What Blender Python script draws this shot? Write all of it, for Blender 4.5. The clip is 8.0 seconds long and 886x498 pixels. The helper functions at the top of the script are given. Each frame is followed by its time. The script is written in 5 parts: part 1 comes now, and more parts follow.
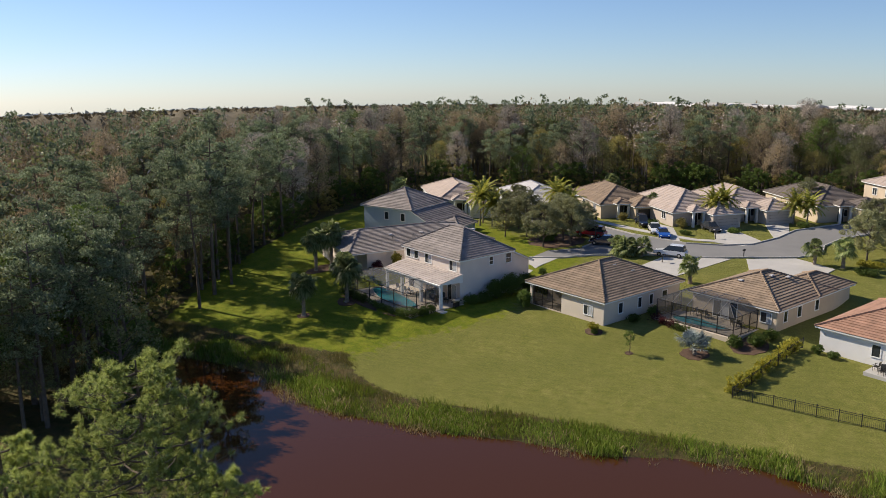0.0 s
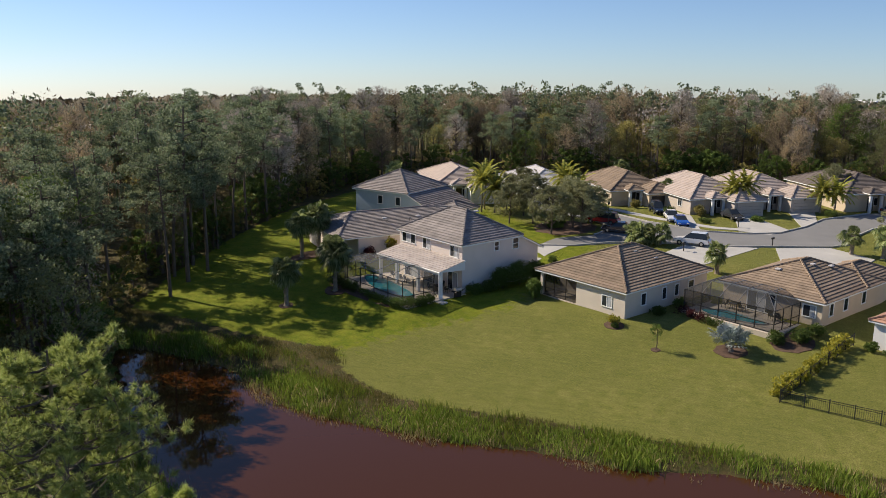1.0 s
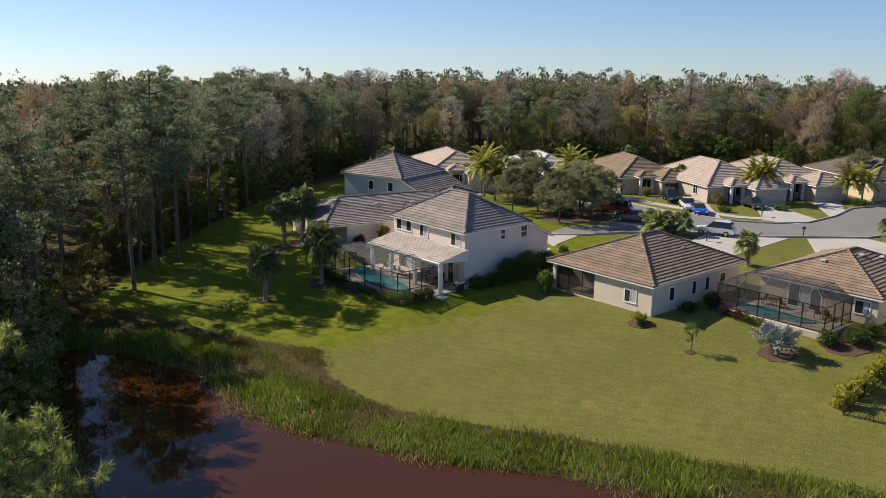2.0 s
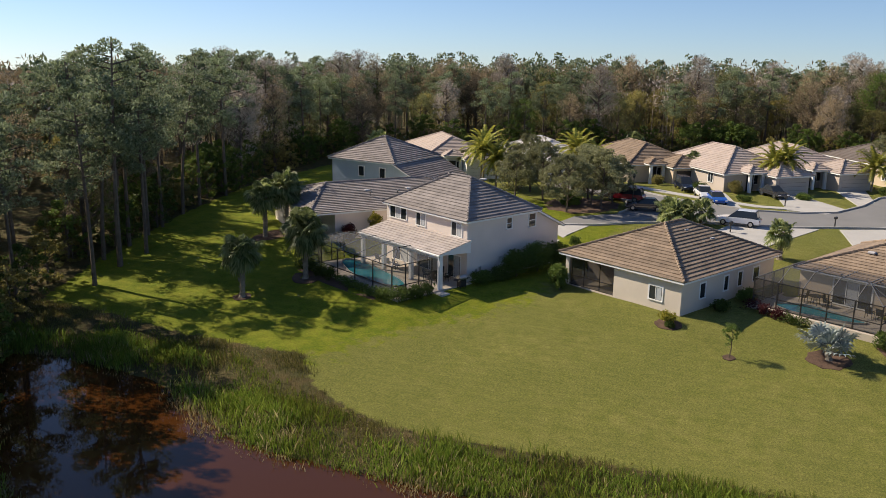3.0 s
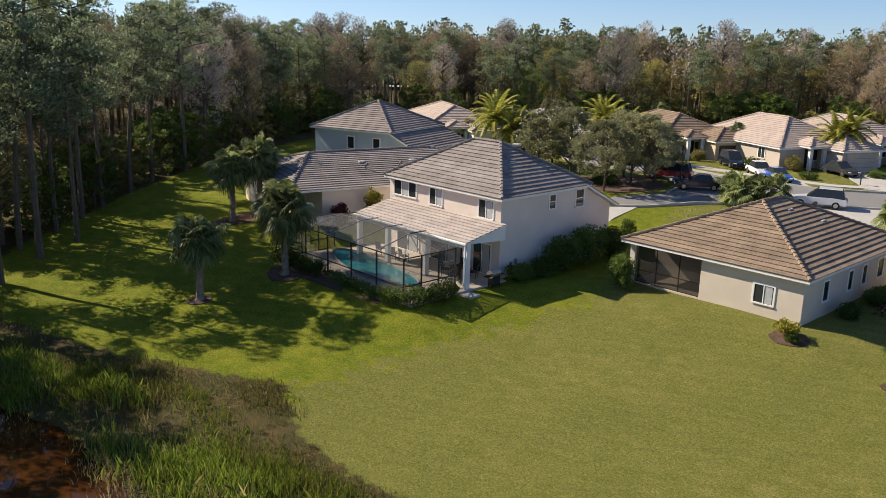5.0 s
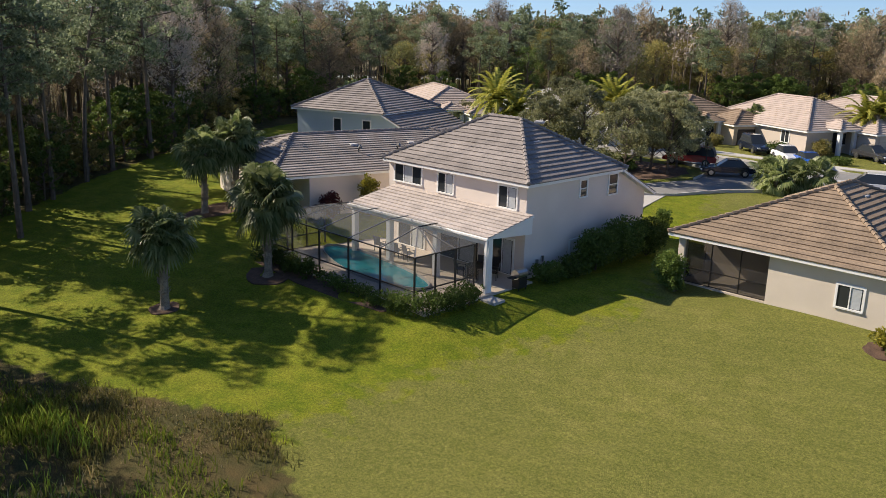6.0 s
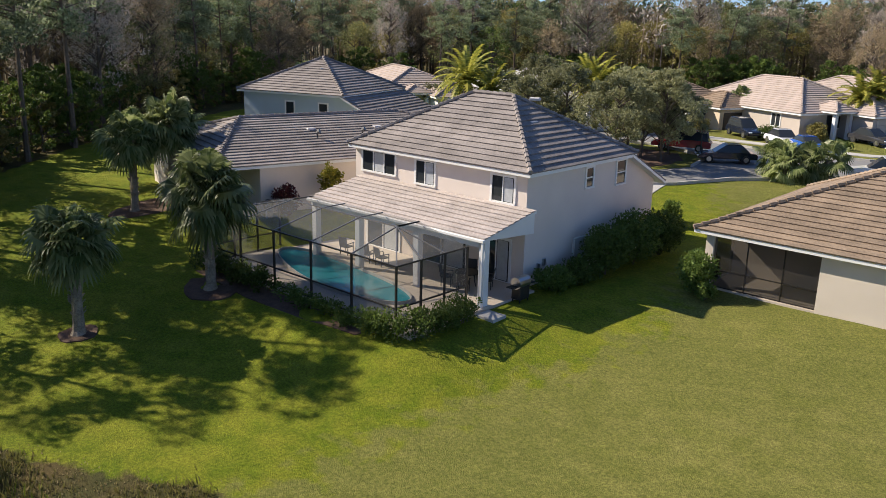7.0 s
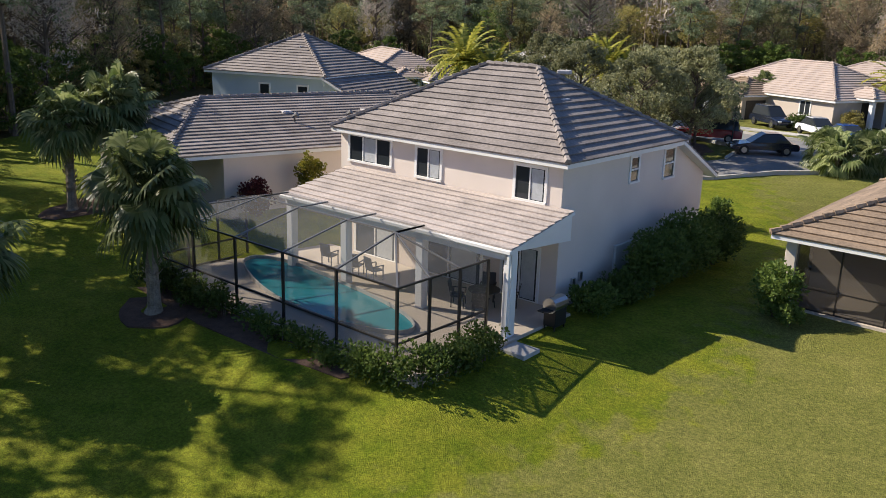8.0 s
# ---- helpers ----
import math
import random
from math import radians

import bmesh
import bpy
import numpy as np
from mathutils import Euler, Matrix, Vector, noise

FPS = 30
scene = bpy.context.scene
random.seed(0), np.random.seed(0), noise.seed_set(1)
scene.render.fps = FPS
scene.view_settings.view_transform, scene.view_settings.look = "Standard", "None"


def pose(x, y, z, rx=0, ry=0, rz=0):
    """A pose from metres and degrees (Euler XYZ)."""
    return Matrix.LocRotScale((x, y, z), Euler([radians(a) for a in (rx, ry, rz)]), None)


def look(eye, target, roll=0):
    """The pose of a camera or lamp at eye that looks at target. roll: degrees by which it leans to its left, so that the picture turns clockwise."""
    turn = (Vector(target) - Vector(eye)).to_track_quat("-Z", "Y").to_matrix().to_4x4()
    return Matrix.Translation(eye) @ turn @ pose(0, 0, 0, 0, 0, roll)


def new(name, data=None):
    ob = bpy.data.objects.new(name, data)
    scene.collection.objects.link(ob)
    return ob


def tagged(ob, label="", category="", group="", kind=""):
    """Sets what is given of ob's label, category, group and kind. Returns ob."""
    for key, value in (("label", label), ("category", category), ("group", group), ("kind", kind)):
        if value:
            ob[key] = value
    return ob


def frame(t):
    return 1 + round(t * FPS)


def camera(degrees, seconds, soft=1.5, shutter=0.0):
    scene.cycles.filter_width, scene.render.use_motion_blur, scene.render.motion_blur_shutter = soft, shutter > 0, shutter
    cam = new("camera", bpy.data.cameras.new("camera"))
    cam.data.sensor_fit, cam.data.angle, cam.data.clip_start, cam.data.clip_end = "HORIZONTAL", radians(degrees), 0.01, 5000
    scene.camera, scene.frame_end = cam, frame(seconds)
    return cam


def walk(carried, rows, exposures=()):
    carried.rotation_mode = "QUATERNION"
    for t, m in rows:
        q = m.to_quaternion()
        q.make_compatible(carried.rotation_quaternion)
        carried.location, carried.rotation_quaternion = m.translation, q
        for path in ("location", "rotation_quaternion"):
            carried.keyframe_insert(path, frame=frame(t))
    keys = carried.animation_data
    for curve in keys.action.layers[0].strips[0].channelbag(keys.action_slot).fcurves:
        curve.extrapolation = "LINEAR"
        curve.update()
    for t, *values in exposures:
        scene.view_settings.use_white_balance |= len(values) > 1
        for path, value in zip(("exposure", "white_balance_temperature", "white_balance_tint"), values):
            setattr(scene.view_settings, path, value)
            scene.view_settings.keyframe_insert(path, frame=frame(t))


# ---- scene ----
cam = camera(56.0, 8.0, soft=0.8)
PATH = [
    (0, (75.66, -61.476, 30.316), (74.15, -60.244, 29.867), -0.4),
    (0.5, (71.415, -58.403, 28.133), (69.906, -57.169, 27.683), -0.1),
    (1, (67.003, -55.488, 26.159), (65.504, -54.243, 25.706), 0.2),
    (1.5, (62.499, -52.609, 24.412), (61.011, -51.353, 23.956), 0.4),
    (3, (51.055, -44.887, 20.502), (49.597, -43.603, 20.027), 0.9),
    (3.5, (47.492, -42.472, 19.267), (46.044, -41.178, 18.787), 1.0),
    (4, (43.586, -40.07, 18.052), (42.15, -38.765, 17.566), 1.1),
    (4.5, (39.598, -37.856, 16.993), (38.175, -36.539, 16.5), 1.2),
    (6, (27.689, -31.281, 13.773), (26.319, -29.918, 13.26), 1.4),
    (6.5, (23.998, -28.991, 12.948), (22.681, -27.579, 12.425), 1.4),
    (7, (20.8, -26.542, 12.165), (19.519, -25.101, 11.634), 1.5),
    (7.5, (17.722, -23.636, 11.271), (16.457, -22.183, 10.736), 1.6),
    (8, (14.453, -20.932, 10.418), (13.204, -19.466, 9.878), 1.8),
]
walk(cam, [(t, look(eye, target, roll)) for t, eye, target, roll in PATH], ((0.0, 0.36, 6400, 10), (4.5, 0.56, 6700, 10), (8.0, 0.70, 6250, 10)))

# ---- light ----
SUN_ELEV, SUN_FROM = radians(36), (-0.925, -0.38)
world = bpy.data.worlds.new("sky")
scene.world = world
world.use_nodes = True
wn = world.node_tree
sky = wn.nodes.new("ShaderNodeTexSky")
sky.sky_type, sky.sun_disc = "NISHITA", False
sky.sun_elevation, sky.sun_rotation = SUN_ELEV, math.atan2(SUN_FROM[0], SUN_FROM[1])
sky.altitude = 1200
sky.air_density, sky.dust_density, sky.ozone_density = 1.0, 0.6, 4.0
wn.nodes["Background"].inputs[1].default_value = 0.084
sky_from, lower = wn.nodes.new("ShaderNodeTexCoord"), wn.nodes.new("ShaderNodeVectorMath")
lower.inputs[1].default_value = (0, 0, 0.045)
wn.links.new(sky_from.outputs["Generated"], lower.inputs[0]), wn.links.new(lower.outputs[0], sky.inputs[0])
tint = wn.nodes.new("ShaderNodeMix")
tint.data_type, tint.blend_type = "RGBA", "MULTIPLY"
tint.inputs["Factor"].default_value = 1.0
tint.inputs["B"].default_value = (0.97, 0.99, 1.10, 1)
wn.links.new(sky.outputs[0], tint.inputs["A"])
wn.links.new(tint.outputs["Result"], wn.nodes["Background"].inputs[0])
sun = new("sun", bpy.data.lights.new("sun", "SUN"))
sun.data.energy, sun.data.angle, sun.data.color = 5.0, radians(0.5), (1.0, 0.88, 0.71)
sun.matrix_world = look((SUN_FROM[0] * 100, SUN_FROM[1] * 100, 100 * math.tan(SUN_ELEV)), (0, 0, 0))


# ---- materials ----
def material(name, base, rough=0.7, dark=0.75, scale=2.0, fine=30.0, bump=0.3, metal=0.0, spread=0.0, spec=0.4, bumpdist=0.02):
    """A surface with stains at one scale, grain at another, fine relief and, with spread, a change from piece to piece."""
    m = bpy.data.materials.new(name)
    m.use_nodes = True
    n, l = m.node_tree.nodes, m.node_tree.links
    b = n["Principled BSDF"]
    b.inputs["Roughness"].default_value, b.inputs["Metallic"].default_value = rough, metal
    b.inputs["Specular IOR Level"].default_value = spec
    co = n.new("ShaderNodeTexCoord")
    big, small = n.new("ShaderNodeTexNoise"), n.new("ShaderNodeTexNoise")
    big.inputs["Scale"].default_value, small.inputs["Scale"].default_value = scale, fine
    big.inputs["Detail"].default_value = small.inputs["Detail"].default_value = 4
    for t in (big, small):
        l.new(co.outputs["Object"], t.inputs["Vector"])
    add = n.new("ShaderNodeMath")
    add.operation = "ADD"
    l.new(big.outputs[0], add.inputs[0]), l.new(small.outputs[0], add.inputs[1])
    ramp = n.new("ShaderNodeMapRange")
    ramp.inputs[1].default_value, ramp.inputs[2].default_value = 0.65, 1.35
    ramp.inputs[3].default_value, ramp.inputs[4].default_value = dark, 2 - dark
    l.new(add.outputs[0], ramp.inputs[0])
    factor = ramp.outputs[0]
    if spread:
        info, vary = n.new("ShaderNodeObjectInfo"), n.new("ShaderNodeMapRange")
        vary.inputs[3].default_value, vary.inputs[4].default_value = 1 - spread, 1 + spread
        l.new(info.outputs["Random"], vary.inputs[0])
        mul = n.new("ShaderNodeMath")
        mul.operation = "MULTIPLY"
        l.new(factor, mul.inputs[0]), l.new(vary.outputs[0], mul.inputs[1])
        factor = mul.outputs[0]
    tint = n.new("ShaderNodeVectorMath")
    tint.operation = "SCALE"
    tint.inputs[0].default_value = base
    l.new(factor, tint.inputs["Scale"])
    l.new(tint.outputs[0], b.inputs["Base Color"])
    if bump:
        relief = n.new("ShaderNodeBump")
        relief.inputs["Strength"].default_value, relief.inputs["Distance"].default_value = bump, bumpdist
        l.new(small.outputs[0], relief.inputs["Height"])
        l.new(relief.outputs[0], b.inputs["Normal"])
    return m


def leaf_material(name, base, other, rough=0.6, through_light=0.38):
    """Foliage: every card its own shade, a little light passing through."""
    m = bpy.data.materials.new(name)
    m.use_nodes = True
    n, l = m.node_tree.nodes, m.node_tree.links
    b = n["Principled BSDF"]
    b.inputs["Roughness"].default_value = rough
    b.inputs["Specular IOR Level"].default_value = 0.25
    geo, mix, info, hue = n.new("ShaderNodeNewGeometry"), n.new("ShaderNodeMix"), n.new("ShaderNodeObjectInfo"), n.new("ShaderNodeHueSaturation")
    mix.data_type = "RGBA"
    mix.inputs["A"].default_value, mix.inputs["B"].default_value = (*base, 1), (*other, 1)
    l.new(geo.outputs["Random Per Island"], mix.inputs["Factor"])
    vary = n.new("ShaderNodeMapRange")
    vary.inputs[3].default_value, vary.inputs[4].default_value = 0.7, 1.3
    l.new(info.outputs["Random"], vary.inputs[0]), l.new(vary.outputs[0], hue.inputs["Value"])
    l.new(mix.outputs["Result"], hue.inputs["Color"])
    l.new(hue.outputs[0], b.inputs["Base Color"])
    tr, ms = n.new("ShaderNodeBsdfTranslucent"), n.new("ShaderNodeMixShader")
    l.new(hue.outputs[0], tr.inputs[0])
    ms.inputs[0].default_value = through_light
    l.new(b.outputs[0], ms.inputs[1]), l.new(tr.outputs[0], ms.inputs[2])
    l.new(ms.outputs[0], n["Material Output"].inputs[0])
    return m


def screen_material(name, base, open_part):
    """Woven insect screen: mostly holes."""
    m = bpy.data.materials.new(name)
    m.use_nodes = True
    n, l = m.node_tree.nodes, m.node_tree.links
    n["Principled BSDF"].inputs["Base Color"].default_value = (*base, 1)
    n["Principled BSDF"].inputs["Roughness"].default_value = 0.6
    tr, ms = n.new("ShaderNodeBsdfTransparent"), n.new("ShaderNodeMixShader")
    ms.inputs[0].default_value = open_part
    l.new(n["Principled BSDF"].outputs[0], ms.inputs[1]), l.new(tr.outputs[0], ms.inputs[2])
    l.new(ms.outputs[0], n["Material Output"].inputs[0])
    return m


def ground_material():
    """Lush lawn, olive lawn and bare earth, chosen by two attributes of the ground sheet."""
    m = bpy.data.materials.new("ground")
    m.use_nodes = True
    n, l = m.node_tree.nodes, m.node_tree.links
    b = n["Principled BSDF"]
    b.inputs["Roughness"].default_value, b.inputs["Specular IOR Level"].default_value = 0.9, 0.15
    co = n.new("ShaderNodeTexCoord")

    def tex(scale, detail=4):
        t = n.new("ShaderNodeTexNoise")
        t.inputs["Scale"].default_value, t.inputs["Detail"].default_value = scale, detail
        l.new(co.outputs["Object"], t.inputs["Vector"])
        return t.outputs[0]

    def blend(a, c, f):
        x = n.new("ShaderNodeMix")
        x.data_type = "RGBA"
        for v, k in ((a, "A"), (c, "B")):
            if isinstance(v, tuple):
                x.inputs[k].default_value = (*v, 1)
            else:
                l.new(v, x.inputs[k])
        l.new(f, x.inputs["Factor"])
        return x.outputs["Result"]

    def span(v, lo, hi):
        r = n.new("ShaderNodeMapRange")
        r.inputs[1].default_value, r.inputs[2].default_value = lo, hi
        l.new(v, r.inputs[0])
        return r.outputs[0]

    def mask(name):
        a = n.new("ShaderNodeAttribute")
        a.attribute_name = name
        j = n.new("ShaderNodeMath")
        j.operation = "ADD"
        l.new(a.outputs["Fac"], j.inputs[0]), l.new(tex(1.3), j.inputs[1])
        return span(j.outputs[0], 0.92, 1.08)

    broad, mid, tuft, blade = span(tex(0.12), 0.35, 0.65), span(tex(0.9), 0.35, 0.65), span(tex(5.0), 0.3, 0.7), span(tex(28.0, 6), 0.3, 0.7)
    lush = blend(blend((0.115, 0.165, 0.007), (0.185, 0.225, 0.012), tuft), (0.235, 0.25, 0.02), mid)
    olive = blend(blend((0.158, 0.172, 0.032), (0.228, 0.226, 0.056), tuft), blend((0.195, 0.202, 0.04), (0.265, 0.252, 0.066), mid), broad)
    earth = blend(blend((0.045, 0.048, 0.014), (0.10, 0.095, 0.032), tuft), (0.12, 0.088, 0.035), mid)
    stripe = n.new("ShaderNodeTexWave")
    stripe.inputs["Scale"].default_value, stripe.inputs["Distortion"].default_value, stripe.inputs["Detail"].default_value = 0.33, 5.0, 3.0
    turned = n.new("ShaderNodeMapping")
    turned.inputs["Rotation"].default_value = (0, 0, radians(62))
    l.new(co.outputs["Object"], turned.inputs["Vector"]), l.new(turned.outputs[0], stripe.inputs["Vector"])
    mown = n.new("ShaderNodeMix")
    mown.data_type, mown.blend_type = "RGBA", "MULTIPLY"
    mown.inputs["Factor"].default_value = 1.0
    l.new(blend(olive, lush, mask("lush")), mown.inputs["A"])
    l.new(blend((0.955, 0.96, 0.955), (1.03, 1.025, 1.03), stripe.outputs[0]), mown.inputs["B"])
    clod = n.new("ShaderNodeMix")
    clod.data_type, clod.blend_type = "RGBA", "MULTIPLY"
    clod.inputs["Factor"].default_value = 1.0
    l.new(mown.outputs["Result"], clod.inputs["A"])
    l.new(blend((0.72, 0.74, 0.70), (1.22, 1.20, 1.22), span(tex(9.0, 5), 0.34, 0.66)), clod.inputs["B"])
    grass = clod.outputs["Result"]
    full = blend(earth, grass, mask("lawn"))
    grain = n.new("ShaderNodeMix")
    grain.data_type, grain.blend_type = "RGBA", "MULTIPLY"
    grain.inputs["Factor"].default_value = 0.7
    l.new(full, grain.inputs["A"])
    l.new(blend((0.35, 0.35, 0.35), (1.5, 1.5, 1.5), blade), grain.inputs["B"])
    l.new(grain.outputs["Result"], b.inputs["Base Color"])
    relief = n.new("ShaderNodeBump")
    relief.inputs["Strength"].default_value, relief.inputs["Distance"].default_value = 0.8, 0.06
    l.new(blade, relief.inputs["Height"]), l.new(relief.outputs[0], b.inputs["Normal"])
    return m


def simple(name, base, rough, metal=0.0, trans=0.0, coat=0.0):
    m = bpy.data.materials.new(name)
    m.use_nodes = True
    b = m.node_tree.nodes["Principled BSDF"]
    b.inputs["Base Color"].default_value = (*base, 1)
    b.inputs["Roughness"].default_value, b.inputs["Metallic"].default_value = rough, metal
    b.inputs["Transmission Weight"].default_value, b.inputs["Coat Weight"].default_value = trans, coat
    return m


def water_material(name, base, rough, ripple, scale):
    m = simple(name, base, rough)
    n, l = m.node_tree.nodes, m.node_tree.links
    b = n["Principled BSDF"]
    b.inputs["IOR"].default_value = 1.33
    co, t, r = n.new("ShaderNodeTexCoord"), n.new("ShaderNodeTexNoise"), n.new("ShaderNodeBump")
    t.inputs["Scale"].default_value, t.inputs["Detail"].default_value = scale, 3
    r.inputs["Strength"].default_value, r.inputs["Distance"].default_value = ripple, 0.05
    l.new(co.outputs["Object"], t.inputs["Vector"]), l.new(t.outputs[0], r.inputs["Height"]), l.new(r.outputs[0], b.inputs["Normal"])
    return m


GROUND = ground_material()
STUCCO = material("cream stucco", (0.63, 0.55, 0.46), 0.9, 0.9, 0.6, 60, 0.25)
STUCCO_PINK = material("pale pinkish stucco", (0.70, 0.615, 0.55), 0.9, 0.92, 0.5, 60, 0.25)
STUCCO_BLUE = material("pale blue stucco", (0.42, 0.50, 0.56), 0.9, 0.92, 0.5, 60, 0.25)
STUCCO_TAN = material("tan stucco", (0.55, 0.45, 0.33), 0.9, 0.9, 0.6, 60, 0.25)
STUCCO_BEIGE = material("beige stucco", (0.50, 0.43, 0.37), 0.9, 0.92, 0.6, 60, 0.2)
STUCCO_WHITE = material("white stucco", (0.72, 0.70, 0.68), 0.9, 0.93, 0.6, 60, 0.2)
TRIM = material("white paint", (0.78, 0.77, 0.75), 0.5, 0.95, 1.0, 40, 0.05)
TILE_GREY = material("grey brown roof tile", (0.235, 0.205, 0.19), 0.85, 0.62, 0.9, 9, 0.5, spread=0.14)
TILE_TAN = material("tan roof tile", (0.25, 0.185, 0.13), 0.85, 0.62, 0.9, 9, 0.5, spread=0.14)
TILE_PINK = material("pinkish roof tile", (0.42, 0.345, 0.30), 0.85, 0.8, 0.9, 9, 0.4, spread=0.08)
TILE_PALE = material("pale grey roof tile", (0.46, 0.44, 0.44), 0.85, 0.8, 0.9, 9, 0.4, spread=0.08)
TILE_DARK = material("dark roof tile", (0.14, 0.115, 0.10), 0.85, 0.7, 0.9, 9, 0.5, spread=0.1)
TILE_RED = material("terracotta brown roof tile", (0.33, 0.19, 0.13), 0.85, 0.65, 0.9, 9, 0.5, spread=0.14)
PAVING = material("concrete paving", (0.44, 0.42, 0.39), 0.9, 0.85, 0.4, 25, 0.2)
DECK = material("tan pool deck", (0.50, 0.43, 0.35), 0.85, 0.9, 0.7, 30, 0.2)
ASPHALT = material("weathered asphalt", (0.20, 0.195, 0.19), 0.9, 0.85, 0.25, 30, 0.25)
BRONZE = simple("bronze aluminium", (0.025, 0.022, 0.02), 0.45, 0.2)
WHITE_ALU = simple("white aluminium", (0.55, 0.55, 0.53), 0.4)
SCREEN = screen_material("grey insect screen", (0.13, 0.13, 0.125), 0.62)
SCREEN_DARK = screen_material("dark insect screen", (0.035, 0.035, 0.035), 0.5)
SCREEN_DENSE = screen_material("dark porch screen", (0.02, 0.018, 0.016), 0.35)
GLASS = simple("window glass", (0.03, 0.035, 0.04), 0.06)
BARK = material("grey brown bark", (0.13, 0.10, 0.075), 0.95, 0.6, 3, 25, 0.8)
PALMBARK = material("palm trunk", (0.27, 0.22, 0.165), 0.95, 0.55, 4, 18, 0.9)
PINE = leaf_material("pine needles", (0.095, 0.13, 0.06), (0.32, 0.36, 0.21))
# lighter copy of PINE: sunlight on the near crowns is put into the colour
PINE_NEAR = leaf_material("pine needles with painted sunlight", (0.20, 0.26, 0.05), (0.52, 0.55, 0.18), 0.5, 0.45)
OAK = leaf_material("oak leaves", (0.12, 0.135, 0.05), (0.26, 0.26, 0.11))
BUSH = leaf_material("shrub leaves", (0.065, 0.105, 0.018), (0.15, 0.20, 0.045))
BROWN = leaf_material("bare brown twigs", (0.26, 0.195, 0.115), (0.44, 0.35, 0.22), 0.9, 0.25)
GREYTWIG = leaf_material("bare grey twigs", (0.34, 0.28, 0.22), (0.48, 0.42, 0.35), 0.9, 0.1)
AUTUMN = leaf_material("yellow green leaves", (0.20, 0.185, 0.05), (0.38, 0.32, 0.11))
PALM = leaf_material("palm fronds", (0.09, 0.13, 0.03), (0.38, 0.41, 0.18), 0.4, 0.5)
PALM_YELLOW = leaf_material("yellow green palm fronds", (0.16, 0.19, 0.03), (0.42, 0.38, 0.07), 0.5)
SILVER = leaf_material("silver fan leaves", (0.16, 0.20, 0.18), (0.46, 0.50, 0.46), 0.6, 0.1)
CROTON = leaf_material("yellow green croton leaves", (0.16, 0.17, 0.02), (0.42, 0.36, 0.05))
REDLEAF = leaf_material("dark red leaves", (0.05, 0.012, 0.016), (0.12, 0.03, 0.03))
REED = leaf_material("green reeds", (0.13, 0.20, 0.016), (0.30, 0.33, 0.055), 0.7, 0.3)
STRAW = leaf_material("straw coloured reeds", (0.26, 0.20, 0.085), (0.46, 0.38, 0.20), 0.8, 0.3)
# aerial haze of the far woods is put into this blue grey leaf colour
HAZE = leaf_material("distant leaves with haze in the colour", (0.15, 0.18, 0.19), (0.22, 0.23, 0.23), 0.9, 0.3)
MULCH = material("brown mulch", (0.10, 0.06, 0.04), 0.95, 0.5, 3, 25, 0.8)
POND = water_material("brown pond water", (0.056, 0.02, 0.005), 0.03, 0.03, 1.5)
POND.node_tree.nodes["Principled BSDF"].inputs["Specular IOR Level"].default_value = 0.4
POOL = water_material("turquoise pool water", (0.03, 0.24, 0.29), 0.05, 0.25, 3.0)
RUBBER = simple("black rubber", (0.02, 0.02, 0.02), 0.8)
STEEL = simple("brushed steel", (0.5, 0.5, 0.5), 0.3, 1.0)
DRAPE = material("pale window blind", (0.42, 0.44, 0.46), 0.6, 0.85, 6, 40, 0.0)
BLACK = simple("black painted metal", (0.015, 0.015, 0.015), 0.5)


# ---- mesh helpers ----
def part(name, bm, mat, parent=None, label=""):
    me = bpy.data.meshes.new(name)
    bm.to_mesh(me)
    bm.free()
    me.materials.append(mat)
    ob = new(name, me)
    ob.parent = parent
    return tagged(ob, label)


def thing(name, label, category, at=(0, 0, 0), group="", kind="", turn=0.0):
    ob = new(name)
    ob.matrix_world = pose(*at, 0, 0, turn)
    ob.empty_display_size = 0.2
    return tagged(ob, label, category, group, kind)


def box(bm, lo, hi, bevel=0.0):
    m = Matrix.LocRotScale([(a + b) / 2 for a, b in zip(lo, hi)], None, [b - a for a, b in zip(lo, hi)])
    made = bmesh.ops.create_cube(bm, size=1, matrix=m)
    if bevel:
        edges = {e for v in made["verts"] for e in v.link_edges}
        bmesh.ops.bevel(bm, geom=list(edges), offset=bevel, segments=1, affect="EDGES")
    return bm


def boxed(lo, hi, bevel=0.0):
    return box(bmesh.new(), lo, hi, bevel)


def beam(bm, a, b, w, h=None):
    """A bar of w x h from a to b."""
    a, b = Vector(a), Vector(b)
    h = h or w
    m = Matrix.Translation((a + b) / 2) @ (b - a).to_track_quat("Z", "Y").to_matrix().to_4x4() @ Matrix.Diagonal((w, h, (b - a).length, 1))
    bmesh.ops.create_cube(bm, size=1, matrix=m)
    return bm


def beamed(a, b, w, h=None):
    return beam(bmesh.new(), a, b, w, h)


def flat(points, thick=0.0):
    bm = bmesh.new()
    f = bm.faces.new([bm.verts.new(p) for p in points])
    if thick:
        f.normal_update()
        down = f.normal * thick
        low = [bm.verts.new(v.co - down) for v in f.verts]
        bm.faces.new(low[::-1])
        top = list(f.verts)
        for i in range(len(top)):
            j = (i + 1) % len(top)
            bm.faces.new((top[j], top[i], low[i], low[j]))
        bmesh.ops.recalc_face_normals(bm, faces=bm.faces)
    return bm


